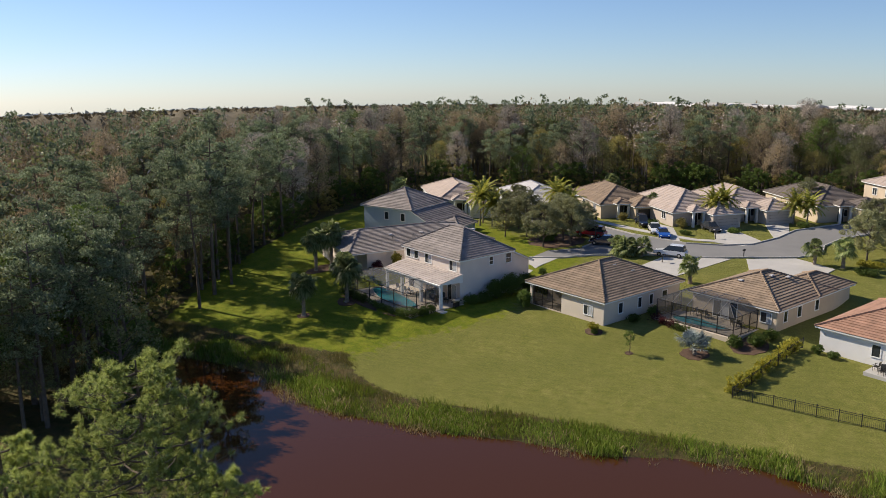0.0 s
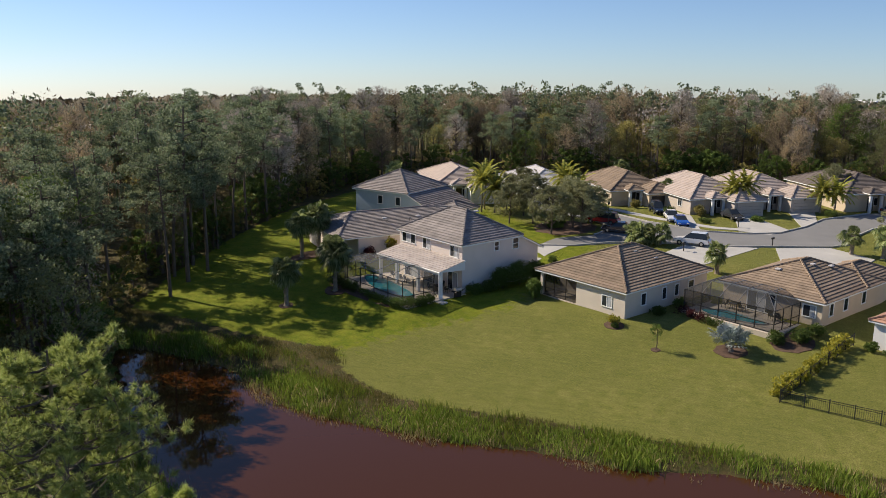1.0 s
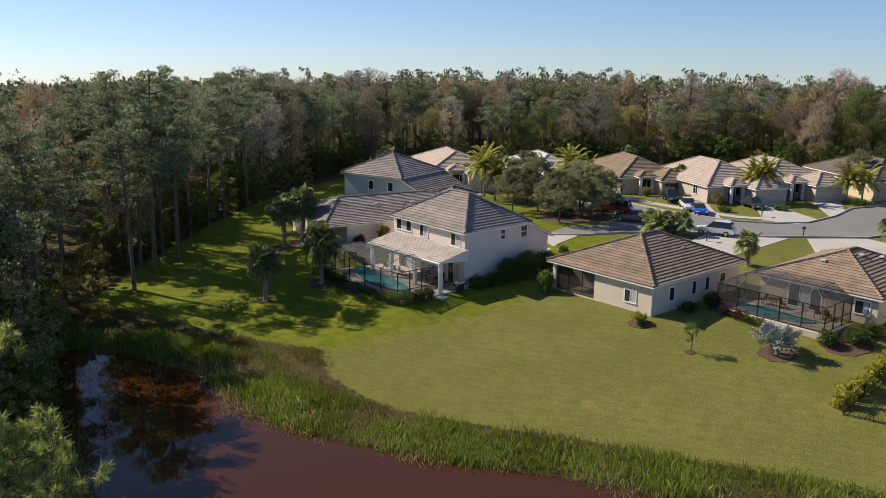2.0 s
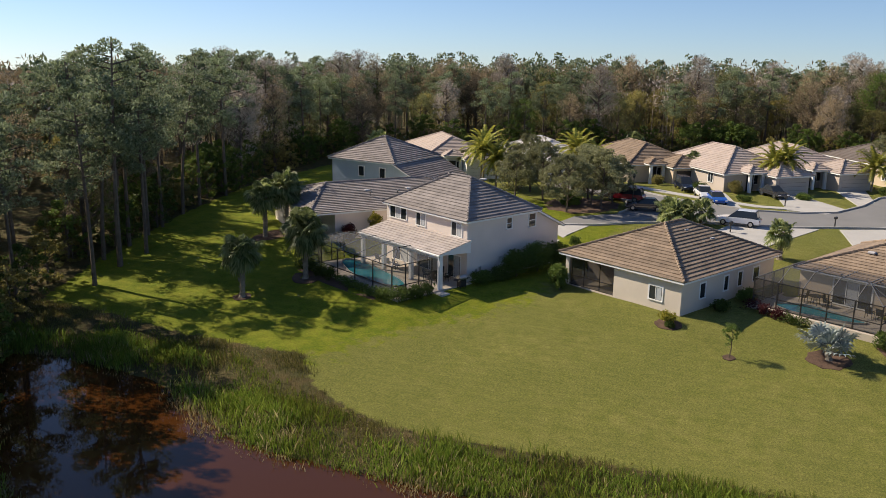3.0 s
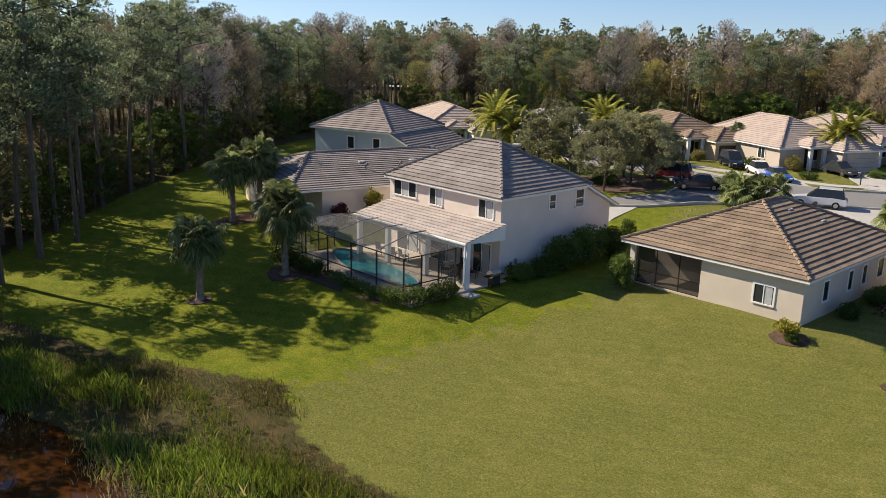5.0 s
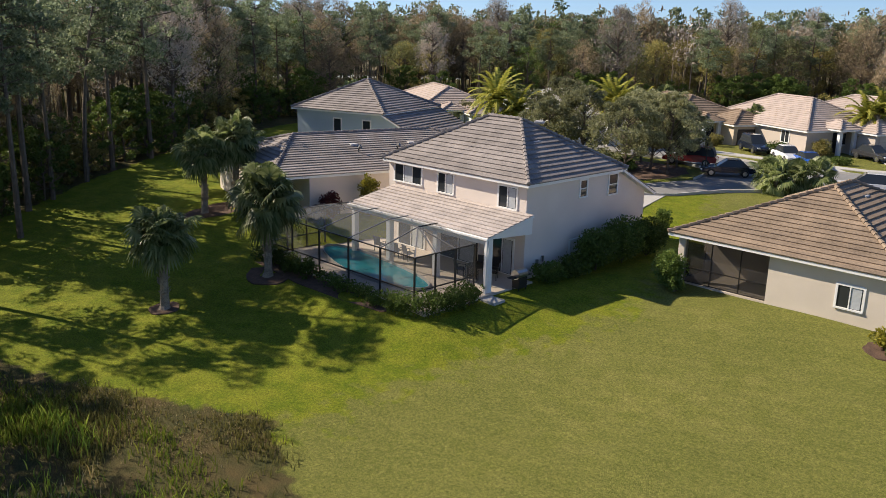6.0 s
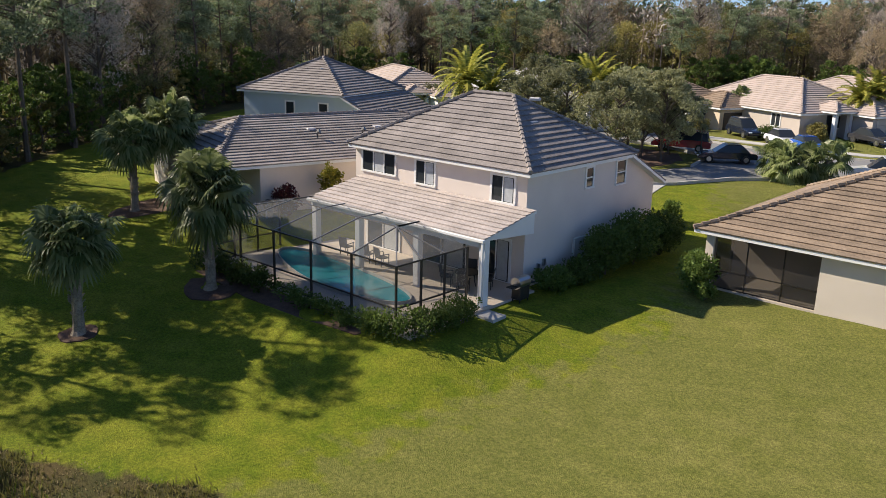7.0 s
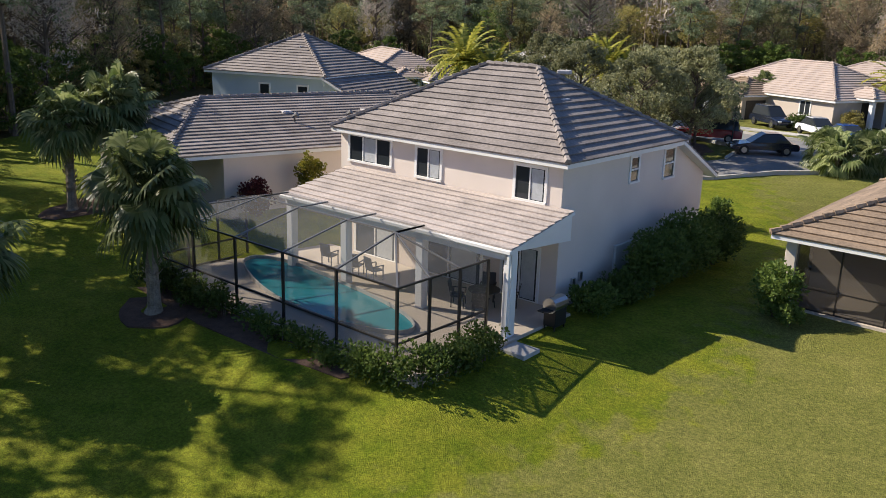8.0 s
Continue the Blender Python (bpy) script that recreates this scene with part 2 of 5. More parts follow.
def tube(bm, points, radii, sides=7):
    """A round limb through points."""
    rings = []
    for i, p in enumerate(points):
        p = Vector(p)
        d = Vector(points[min(i + 1, len(points) - 1)]) - Vector(points[max(i - 1, 0)])
        q = d.to_track_quat("Z", "Y")
        rings.append([bm.verts.new(p + q @ Vector((radii[i] * math.cos(2 * math.pi * k / sides), radii[i] * math.sin(2 * math.pi * k / sides), 0))) for k in range(sides)])
    for a, b in zip(rings, rings[1:]):
        for k in range(sides):
            bm.faces.new((a[k], a[(k + 1) % sides], b[(k + 1) % sides], b[k]))
    bm.faces.new(rings[0][::-1])
    bm.faces.new(rings[-1])
    return bm


def raw_mesh(name, verts, faces, mat):
    """A mesh from arrays: verts (n, 3), faces (m, 3 or 4)."""
    me = bpy.data.meshes.new(name)
    verts, faces = np.asarray(verts, np.float32), np.asarray(faces, np.int32)
    k = faces.shape[1]
    me.vertices.add(len(verts)), me.loops.add(faces.size), me.polygons.add(len(faces))
    me.vertices.foreach_set("co", verts.ravel())
    me.loops.foreach_set("vertex_index", faces.ravel())
    me.polygons.foreach_set("loop_start", np.arange(0, faces.size, k, dtype=np.int32))
    me.polygons.foreach_set("loop_total", np.full(len(faces), k, np.int32))
    me.materials.append(mat)
    me.update(calc_edges=True)
    return me


rng = np.random.default_rng(7)


def unit(v):
    return v / np.maximum(np.linalg.norm(v, axis=-1, keepdims=True), 1e-6)


def cards(centres, length, width, along=None, jitter=1.0):
    """Leaf cards: one slim diamond a centre. Returns verts, quads."""
    n = len(centres)
    a = unit(rng.normal(size=(n, 3)) * jitter + (0 if along is None else along))
    b = unit(np.cross(a, rng.normal(size=(n, 3))))
    s = (0.6 + 0.8 * rng.random((n, 1)))
    a, b = a * s * length / 2, b * s * width / 2
    v = np.stack([centres - a, centres + b, centres + a, centres - b], 1).reshape(-1, 3)
    return v, np.arange(4 * n).reshape(-1, 4)


def ball_points(n, inner=0.5):
    return unit(rng.normal(size=(n, 3))) * (inner + (1 - inner) * rng.random((n, 1)) ** 0.5)


def leafy(name, clumps, per, length, width, mat, squash=0.7, lift=0.25, thin=False):
    """Foliage of many clumps (x, y, z, r), each of per leaf cards."""
    c = np.asarray(clumps, float)
    k = np.repeat(np.arange(len(c)), per)
    p = ball_points(len(k), 0.45) * c[k, 3:4] * (1, 1, squash) + c[k, :3]
    out = unit(p - c[k, :3]) + (0, 0, lift)
    v, f = cards(p, length, width, out, 0.6)
    return raw_mesh(name, np.delete(v.reshape(-1, 4, 3), 2, 1).reshape(-1, 3) if thin else v, np.arange(3 * len(p)).reshape(-1, 3) if thin else f, mat)


# ---- the lie of the land ----
SHORE = [(-14.5, -30.5), (-11.4, -27.7), (-8.6, -26.5), (-4.5, -24.9), (-0.8, -24.0), (5.2, -24.3), (8.1, -24.5), (13.1, -22.7), (18.0, -20.2), (22.9, -17.6), (28.3, -13.8), (34.2, -11.0), (38.7, -6.3), (43.5, -3.0), (50.5, -1.5), (60, 3), (90, 12), (115, -20), (105, -62), (75, -78), (47, -54), (32, -40.5), (23, -37.2), (8, -36.5), (-3, -35), (-11, -33)]
LAWN = [(-24, -25.5), (-16.8, -22), (-8.5, -19.2), (0.9, -14.4), (5, -16.2), (9.8, -16.8), (13.9, -16.2), (19.2, -13.4), (23.5, -10.6), (32, -6), (42.5, -0.4), (50.8, 4), (95, 22), (130, 60), (120, 120), (30, 108), (0, 98), (-18, 88), (-38, 74), (-52, 60), (-62, 45), (-60, 28), (-50, 8), (-40, -6), (-31, -18)]
LUSH = [(-40, -30), (1.8, -18), (2.6, -9), (4.2, -2.5), (5.0, 4), (3.0, 18), (-4, 30), (-60, 40), (-70, 10)]
GLADE = [(-25, -27), (-35, -14), (-45, -1), (-55, 14), (-66, 30), (-68, 45), (-60, 58), (-46, 72), (-30, 86), (-12, 98), (8, 108), (35, 122), (90, 140), (160, 120), (170, -60), (130, -120), (75, -125), (40, -70), (24, -46), (8, -40), (-8, -33)]


def away(x, y, poly):
    """Metres to the outline of a polygon, minus inside."""
    x, y = np.asarray(x, float), np.asarray(y, float)
    best, inside = np.full(x.shape, 1e9), np.zeros(x.shape, bool)
    for (ax, ay), (bx, by) in zip(poly, poly[1:] + poly[:1]):
        ex, ey = bx - ax, by - ay
        s = np.clip(((x - ax) * ex + (y - ay) * ey) / (ex * ex + ey * ey), 0, 1)
        best = np.minimum(best, np.hypot(x - ax - s * ex, y - ay - s * ey))
        if ay != by:
            inside ^= ((ay > y) != (by > y)) & (x < (bx - ax) * (y - ay) / (by - ay) + ax)
    return np.where(inside, -best, best)


# houses: corner x, y, floor z, heading of the near eave in degrees, width, depth
PLOTS = {
    "h1": (-13.2, 3.65, 0.0, 0, 12.3, 13.0), "h2": (4.1, 10.1, 0.1, 0, 12.8, 15.4), "h3": (19.6, 22.0, 0.4, 0, 11.8, 13.5), "h13": (35.6, 21.6, -0.2, 0, 13, 15),
    "h4": (-18.4, 1.3, 0.95, 75.7, 14, 11.5), "h9": (-41.6, 16.1, 0.3, 17, 10.8, 11), "h10": (-42.0, 33.2, 1.7, 62, 11, 18), "h5": (-29.9, 42.0, 1.8, 60, 11, 17),
    "h6": (-21.8, 54.8, 1.4, 62, 11, 17), "h7": (-7.5, 56.7, 1.8, 66, 11.5, 17), "h8": (-3.8, 67.0, 1.8, 64, 11.5, 16), "h11": (6.8, 78.3, 1.8, 60, 12, 18), "h12": (19.0, 88.0, 1.8, 60, 12, 15), "h14": (33.0, 96.0, 1.8, 50, 13, 15),
}


def ground(x, y):
    x, y = np.asarray(x, float), np.asarray(y, float)
    d = 0.75 * y - 0.4 * x
    z = np.interp(d, (-16, -11, -5, 1, 4, 14, 30, 60), (-2.25, -1.75, -1.05, -0.25, 0, 0.9, 1.65, 1.8))
    for px, py, pz, a, w, dep in PLOTS.values():
        c, s = math.cos(radians(a)), math.sin(radians(a))
        u, v = (x - px) * c + (y - py) * s, -(x - px) * s + (y - py) * c
        front = 7.5 if (px, a) == (-13.2, 0) else 0.0
        out = np.hypot(np.maximum(np.maximum(-u, u - w), 0), np.maximum(np.maximum(-front - v, v - dep), 0))
        k = np.clip(1 - out / 5, 0, 1)
        k = k * k * (3 - 2 * k)
        z = z * (1 - k) + (pz - 0.06) * k
    p = away(x, y, SHORE)
    z = np.where(p < 0, np.minimum(z, -2.5 + np.maximum(0.5 * p, -2)), np.where(p < 2.0, z * p / 2.0 + np.minimum(z, -2.42) * (1 - p / 2.0), z))
    r = np.hypot(x + 20, y - 20)
    return np.where(r > 135, z - 0.060 * (r - 135), z)


def ground_at(x, y):
    return float(ground(np.array([x]), np.array([y]))[0])


def spaced(lo, hi, step, far):
    core = list(np.arange(lo, hi + 0.1, step))
    a, s = lo, step
    while a > -far:
        s *= 1.25
        a -= s
        core.insert(0, a)
    a, s = hi, step
    while a < far:
        s *= 1.25
        a += s
        core.append(a)
    return np.array(core)


gx, gy = spaced(-62, 62, 0.8, 4000), spaced(-48, 84, 0.8, 4000)
mx, my = np.meshgrid(gx, gy)
mz = ground(mx, my) + 0.03 * np.sin(mx * 0.7 + 1.3 * np.sin(my * 0.4)) * (away(mx, my, LAWN) < 0)
quads = np.arange(mx.size).reshape(mx.shape)
quads = np.stack([quads[:-1, :-1], quads[:-1, 1:], quads[1:, 1:], quads[1:, :-1]], -1).reshape(-1, 4)
me = raw_mesh("ground", np.stack([mx, my, mz], -1).reshape(-1, 3), quads, GROUND)
for key, poly, soft_edge in (("lawn", LAWN, 1.6), ("lush", LUSH, 9.0)):
    att = me.attributes.new(key, "FLOAT", "POINT")
    att.data.foreach_set("value", np.clip(0.5 - away(mx, my, poly).ravel() / soft_edge, 0, 1).astype(np.float32))
me.polygons.foreach_set("use_smooth", np.ones(len(me.polygons), bool))
tagged(new("ground", me), "mown lawns and bare earth sloping gently to a pond", "ground", kind="structure")
bm = flat([(x, y, -2.45) for x, y in [(-19, -31), (-12, -24), (-4, -20), (8, -20), (30, -10), (50, 3), (95, 18), (122, -20), (110, -68), (75, -84), (40, -60), (20, -42), (0, -40), (-14, -37)]])
tagged(part("water", bm, POND), "still brown pond water reflecting the sky", "pond", kind="structure")


def laid(name, poly, lift, mat, label, category, kind="structure", edge=0.0):
    """A paved sheet that follows the land."""
    bm = bmesh.new()
    bm.faces.new([bm.verts.new((x, y, 0)) for x, y in poly])
    xs, ys = [p[0] for p in poly], [p[1] for p in poly]
    for axis, vals in (((1, 0, 0), np.arange(min(xs), max(xs), 2.5)), ((0, 1, 0), np.arange(min(ys), max(ys), 2.5))):
        for v in vals[1:]:
            bmesh.ops.bisect_plane(bm, geom=bm.verts[:] + bm.edges[:] + bm.faces[:], plane_co=Vector(axis) * v, plane_no=axis)
    bmesh.ops.triangulate(bm, faces=bm.faces[:])
    top = bm.verts[:]
    z = ground(np.array([v.co.x for v in top]), np.array([v.co.y for v in top]))
    for v, h in zip(top, z):
        v.co.z = h + lift
    r = bmesh.ops.extrude_face_region(bm, geom=bm.faces[:])
    for v in [g for g in r["geom"] if isinstance(g, bmesh.types.BMVert)]:
        v.co.z -= lift + 0.15
    bmesh.ops.recalc_face_normals(bm, faces=bm.faces)
    return tagged(part(name, bm, mat), label, category, kind=kind)


ROAD = [(-9, 24), (-5.5, 27.5), (-3.4, 32), (2.5, 38), (9.5, 43), (17.5, 52), (18.7, 57), (16.4, 62), (15.8, 68), (18, 82), (24, 96), (16, 98), (10, 80), (7.7, 69.4), (8.8, 62), (8.6, 55), (6, 51), (1.5, 48), (-8, 47.2), (-17, 48.6), (-26, 49.5), (-32, 46), (-26, 42), (-15, 42), (-8.5, 39.5), (-7.5, 34), (-10, 29)]
laid("road", ROAD, 0.05, ASPHALT, "grey asphalt residential street with a wide bend", "road")


def kerb(points, label="pale concrete kerb along the street"):
    """A raised kerb that follows the land."""
    bm = bmesh.new()
    for (ax, ay), (bx, by) in zip(points, points[1:]):
        n = max(1, int(math.hypot(bx - ax, by - ay) / 2))
        for i in range(n):
            p, q = [(ax + (bx - ax) * k / n, ay + (by - ay) * k / n) for k in (i, i + 1)]
            beam(bm, (*p, ground_at(*p) + 0.06), (*q, ground_at(*q) + 0.06), 0.16, 0.35)
    return tagged(part("kerb", bm, PAVING), label, "kerb", kind="structure")


kerb(ROAD[0:11])
kerb(ROAD[12:26])
for poly, word in (
    ([(5.5, 26), (11, 26), (11.5, 44.5), (4, 39)], "pale concrete driveway"),
    ([(20, 36), (25, 36), (24, 50), (17.6, 51.5), (13, 46)], "pale concrete driveway"),
    ([(-11, 57.5), (-7, 56.5), (0.5, 48), (-3.5, 47.5)], "pale concrete driveway with parked cars"),
    ([(-5.5, 66), (-1.5, 64), (8.6, 58), (8.3, 53), (4, 52)], "pale concrete driveway"),
    ([(-1, 74), (3, 76), (8.6, 66), (8.5, 61.5)], "pale concrete driveway"),
    ([(-10, 17), (-4, 17), (-6, 27), (-9, 25.5)], "pale concrete driveway"),
):
    laid("driveway", poly, 0.075, PAVING, word, "driveway")
laid("pavement", [(-24, 52.4), (-24, 51), (-8, 50), (1, 50.6), (5, 53), (4.2, 54.2), (0.6, 52), (-8, 51.4)], 0.09, PAVING, "narrow pale concrete pavement beside the kerb", "pavement")


# ---- houses ----
def course_mesh(a, b, c, d, thick=0.075):
    """One course of tiles: lower edge a-b proud, upper edge d-c tucked under the next."""
    a, b, c, d = (Vector(p) for p in (a, b, c, d))
    n = (b - a).cross(d - a)
    n = n.normalized() if n.length > 1e-6 else Vector((0, 0, 1))
    bm = bmesh.new()
    low = [bm.verts.new(p) for p in (a, b, c, d)]
    top = [bm.verts.new(p + n * t) for p, t in ((a, thick), (b, thick), (c, 0.012), (d, 0.012))]
    bm.faces.new(top)
    for i in range(4):
        j = (i + 1) % 4
        bm.faces.new((low[i], low[j], top[j], top[i]))
    bm.faces.new(low[::-1])
    return bm


def roof_face(parent, a, b, c, d, mat, single, step=0.40):
    """A roof plane with eave a-b and top d-c, laid in courses; single: each course a piece of its own."""
    a, b, c, d = (Vector(p) for p in (a, b, c, d))
    n = max(2, int(((d + c) / 2 - (a + b) / 2).length / step))
    whole = bmesh.new()
    for i in range(n):
        p, q = i / n, (i + 1) / n
        bm = course_mesh(a.lerp(d, p), b.lerp(c, p), b.lerp(c, q), a.lerp(d, q))
        if single:
            part("tile_course", bm, mat, parent)
        else:
            me = bpy.data.meshes.new("tmp")
            bm.to_mesh(me)
            bm.free()
            whole.from_mesh(me)
            bpy.data.meshes.remove(me)
    if single:
        whole.free()
    else:
        tagged(part("tiled_slope", whole, mat, parent), kind="stuff")


def ridge_caps(parent, a, b, mat, single=False):
    """Half-round cap tiles along a ridge or hip."""
    a, b = Vector(a), Vector(b)
    n = max(2, int((b - a).length / 0.4))
    bm = bmesh.new()
    for i in range(n):
        p, q = a.lerp(b, i / n), a.lerp(b, (i + 1.08) / n)
        tube(bm, [p + Vector((0, 0, 0.09)), q + Vector((0, 0, 0.06))], [0.13, 0.10], 6)
        if single:
            part("ridge_cap", bm, mat, parent)
            bm = bmesh.new()
    if single:
        bm.free()
    else:
        tagged(part("ridge_capping", bm, mat, parent), kind="stuff")


def hip_roof(house, x0, y0, x1, y1, z, slope, mat, single, ends=None):
    """A hip roof over a rectangle of eaves, with fascia, soffit and caps."""
    w, d = x1 - x0, y1 - y0
    h = min(w, d) / 2
    top = z + h * slope
    if w >= d:
        r0, r1 = (x0 + h, (y0 + y1) / 2, top), (x1 - h, (y0 + y1) / 2, top)
    else:
        r0, r1 = ((x0 + x1) / 2, y0 + h, top), ((x0 + x1) / 2, y1 - h, top)
    if ends:
        r0, r1 = (x0 + ends[0], (y0 + y1) / 2, top), (x1 - ends[1], (y0 + y1) / 2, top)
    p = [(x0, y0, z), (x1, y0, z), (x1, y1, z), (x0, y1, z)]
    roof = part("roof", boxed((x0 + 0.03, y0 + 0.03, z - 0.17), (x1 - 0.03, y1 - 0.03, z - 0.01)), TRIM, house, "hip roof of concrete tiles with white fascia")
    faces = ((p[0], p[1], r1, r0), (p[1], p[2], r1, r1), (p[2], p[3], r0, r1), (p[3], p[0], r0, r0)) if w >= d else ((p[0], p[1], r0, r0), (p[1], p[2], r1, r0), (p[2], p[3], r1, r1), (p[3], p[0], r0, r1))
    for f in faces:
        roof_face(roof, *f, mat, single)
    for a, b in zip(p, (r0, r1, r1, r0) if w >= d else (r0, r0, r1, r1)):
        ridge_caps(roof, a, b, mat, single)
    ridge_caps(roof, r0, r1, mat, single)
    return roof, r0, r1


def window(house, axis, at, lo, hi, panes=2, z=(0.9, 2.1), face=-1, name="window", drape=True):
    """A framed window on a wall: axis 'y' lies on a wall y = at, 'x' on a wall x = at; face: the side it looks to."""
    def P(u, k, h):
        return (u, at + face * k, h) if axis == "y" else (at + face * k, u, h)

    def slab(u0, u1, k0, k1, h0, h1):
        a, b = P(u0, k0, h0), P(u1, k1, h1)
        return boxed([min(s, t) for s, t in zip(a, b)], [max(s, t) for s, t in zip(a, b)])

    win = part(name, slab(lo, hi, -0.02, 0.012, *z), GLASS, house, "dark glazed window with white frame")
    f = bmesh.new()
    for u0, u1, h0, h1 in ((lo - 0.12, hi + 0.12, z[1], z[1] + 0.12), (lo - 0.12, lo, z[0], z[1]), (hi, hi + 0.12, z[0], z[1])):
        a, b = P(u0, 0, h0), P(u1, 0.05, h1)
        box(f, [min(s, t) for s, t in zip(a, b)], [max(s, t) for s, t in zip(a, b)])
    part("frame", f, TRIM, win)
    part("sill", slab(lo - 0.11, hi + 0.11, 0, 0.09, z[0] - 0.09, z[0]), TRIM, win)
    for i in range(1, panes):
        u = lo + (hi - lo) * i / panes
        part("mullion", slab(u - 0.03, u + 0.03, 0.012, 0.045, *z), TRIM, win)
    if drape:
        part("blind", slab(lo + (hi - lo) * (0.36 if panes == 3 else 0.54), lo + (hi - lo) * (0.64 if panes == 3 else 0.94), 0.012, 0.016, z[0] + 0.03, z[1] - 0.03), DRAPE, win, "pale drawn blind")
    return win


def vent_hood(house, x, y, z, turn=0):
    bm = boxed((-0.28, -0.22, 0), (0.28, 0.22, 0.16), 0.03)
    bmesh.ops.transform(bm, matrix=pose(x, y, z, 0, 0, turn), verts=bm.verts)
    return part("roof_vent", bm, TILE_PALE, house, "pale metal roof vent")


def walls(house, x0, y0, x1, y1, z0, z1, mat, name="wall"):
    return part(name, boxed((x0, y0, z0), (x1, y1, z1)), mat, house)


# the two-storey house with the pool
h1 = thing("house", "two-storey cream stucco house with grey tiled hip roof", "house", (0, 0, 0))
EZ = 5.55
walls(h1, -13.0, 4.10, -1.35, 12.9, -0.4, EZ - 0.1, STUCCO_PINK)
roof1, ra, rb = hip_roof(h1, -13.2, 3.65, -0.9, 13.3, EZ, 0.59, TILE_GREY, True)
# lower front part with a sloping roof
bm = bmesh.new()
side = [(12.85, -0.4), (16.2, -0.4), (16.2, 3.75), (12.85, 5.40)]
va = [bm.verts.new((-12.6, y, z)) for y, z in side]
vb = [bm.verts.new((-1.36, y, z)) for y, z in side]
bm.faces.new(va), bm.faces.new(vb[::-1])
for i in range(4):
    bm.faces.new((va[i], va[(i + 1) % 4], vb[(i + 1) % 4], vb[i]))
bmesh.ops.recalc_face_normals(bm, faces=bm.faces)
part("front_wall", bm, STUCCO_PINK, h1)
front = part("front_roof", flat([(-13.0, 12.9, 5.52), (-0.9, 12.9, 5.52), (-0.9, 16.8, 3.62), (-13.0, 16.8, 3.62)], 0.14), TRIM, h1, "lower front slope with white rake board")
roof_face(front, (-0.9, 16.8, 3.64), (-13.0, 16.8, 3.64), (-13.0, 12.9, 5.54), (-0.9, 12.9, 5.54), TILE_GREY, True)
for lo, hi, n, z in ((-12.4, -9.95, 3, (4.2, 5.25)), (-8.4, -7.15, 2, (4.05, 5.2)), (-3.4, -2.1, 2, (3.95, 5.15))):
    window(h1, "y", 4.10, lo, hi, n, z, -1)
for lo, hi, n, z in ((9.05, 9.65, 1, (4.2, 5.15)), (12.0, 12.85, 1, (4.0, 5.2))):
    w = window(h1, "x", -1.35, lo, hi, n, z, 1, drape=False)
    part("meeting_rail", boxed((-1.35, lo, (z[0] + z[1]) / 2 - 0.03), (-1.30, hi, (z[0] + z[1]) / 2 + 0.03)), TRIM, w)
part("air_grille", boxed((-1.36, 8.2, 0.3), (-1.22, 9.6, 1.7), 0.02), WHITE_ALU, h1, "white slatted enclosure panel")
vent_hood(h1, -5.0, 9.4, 8.2, 20), vent_hood(h1, -4.0, 7.8, 7.2, 90)
# tiled porch roof at the back
porch = part("porch_roof", flat([(-12.5, 0.35, 3.1), (-0.75, 0.35, 3.1), (-0.75, 4.08, 3.84), (-12.5, 4.08, 3.84)], 0.12), TRIM, h1, "single-slope porch roof of tiles coloured as sunlit with white fascia")
# paler copy of TILE_GREY: sun on the porch slope is put into the colour
TILE_PORCH = material("porch tile with painted sunlight", (0.42, 0.365, 0.335), 0.85, 0.72, 0.9, 9, 0.5, spread=0.08)
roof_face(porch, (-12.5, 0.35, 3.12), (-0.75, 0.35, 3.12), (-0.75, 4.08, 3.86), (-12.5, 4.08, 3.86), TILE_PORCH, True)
part("gutter", boxed((-12.55, 0.22, 2.98), (-0.7, 0.36, 3.12), 0.02), TRIM, h1, "white metal gutter")
part("downpipe", boxed((-0.86, 0.26, 0), (-0.76, 0.36, 2.98)), TRIM, h1)
part("porch_side", flat([(-0.86, 0.4, 3.02), (-0.86, 4.1, 2.75), (-0.86, 4.1, 3.76)], 0.1), TRIM, h1, "white triangular porch gable")
for x in (-0.95, -4.9, -8.9, -12.2):
    part("porch_post", boxed((x - 0.17, 0.45, 0), (x + 0.17, 0.79, 3.03), 0.02), STUCCO_WHITE if x < -1 else TRIM, h1)
for lo, hi in ((-8.2, -4.9), (-3.8, -2.2), (-12.0, -9.6)):
    window(h1, "y", 4.10, lo, hi, 2, (0.08, 2.1), -1, "patio_door")
part("beam", boxed((-12.4, 0.45, 2.7), (-0.8, 0.75, 3.06)), TRIM, h1)

# pool deck, pool and screen enclosure
tagged(part("pool_deck", boxed((-15.0, -4.3, -0.35), (-0.6, 4.06, 0.06), 0.02), DECK), "tan concrete pool deck behind the house", "deck", kind="structure")
POOLSIDE = []
for i in range(40):
    a = 2 * math.pi * i / 40
    bump_in = 1 + 0.10 * math.cos(2 * a + 0.6) + 0.06 * math.sin(3 * a)
    px = -8.7 + 4.9 * math.cos(a) * bump_in
    POOLSIDE.append((px, -1.1 + 1.65 * math.sin(a) * bump_in - 0.11 * (px + 8.4)))
pool = thing("swimming_pool", "freeform swimming pool with turquoise water set in the deck", "pool", (0, 0, 0))
part("water_surface", flat([(x, y, 0.075) for x, y in POOLSIDE]), POOL, pool)
bm = bmesh.new()
for (ax, ay), (bx, by) in zip(POOLSIDE, POOLSIDE[1:] + POOLSIDE[:1]):
    beam(bm, (ax, ay, 0.075), (bx, by, 0.075), 0.05, 0.28)
part("coping", bm, PAVING, pool)


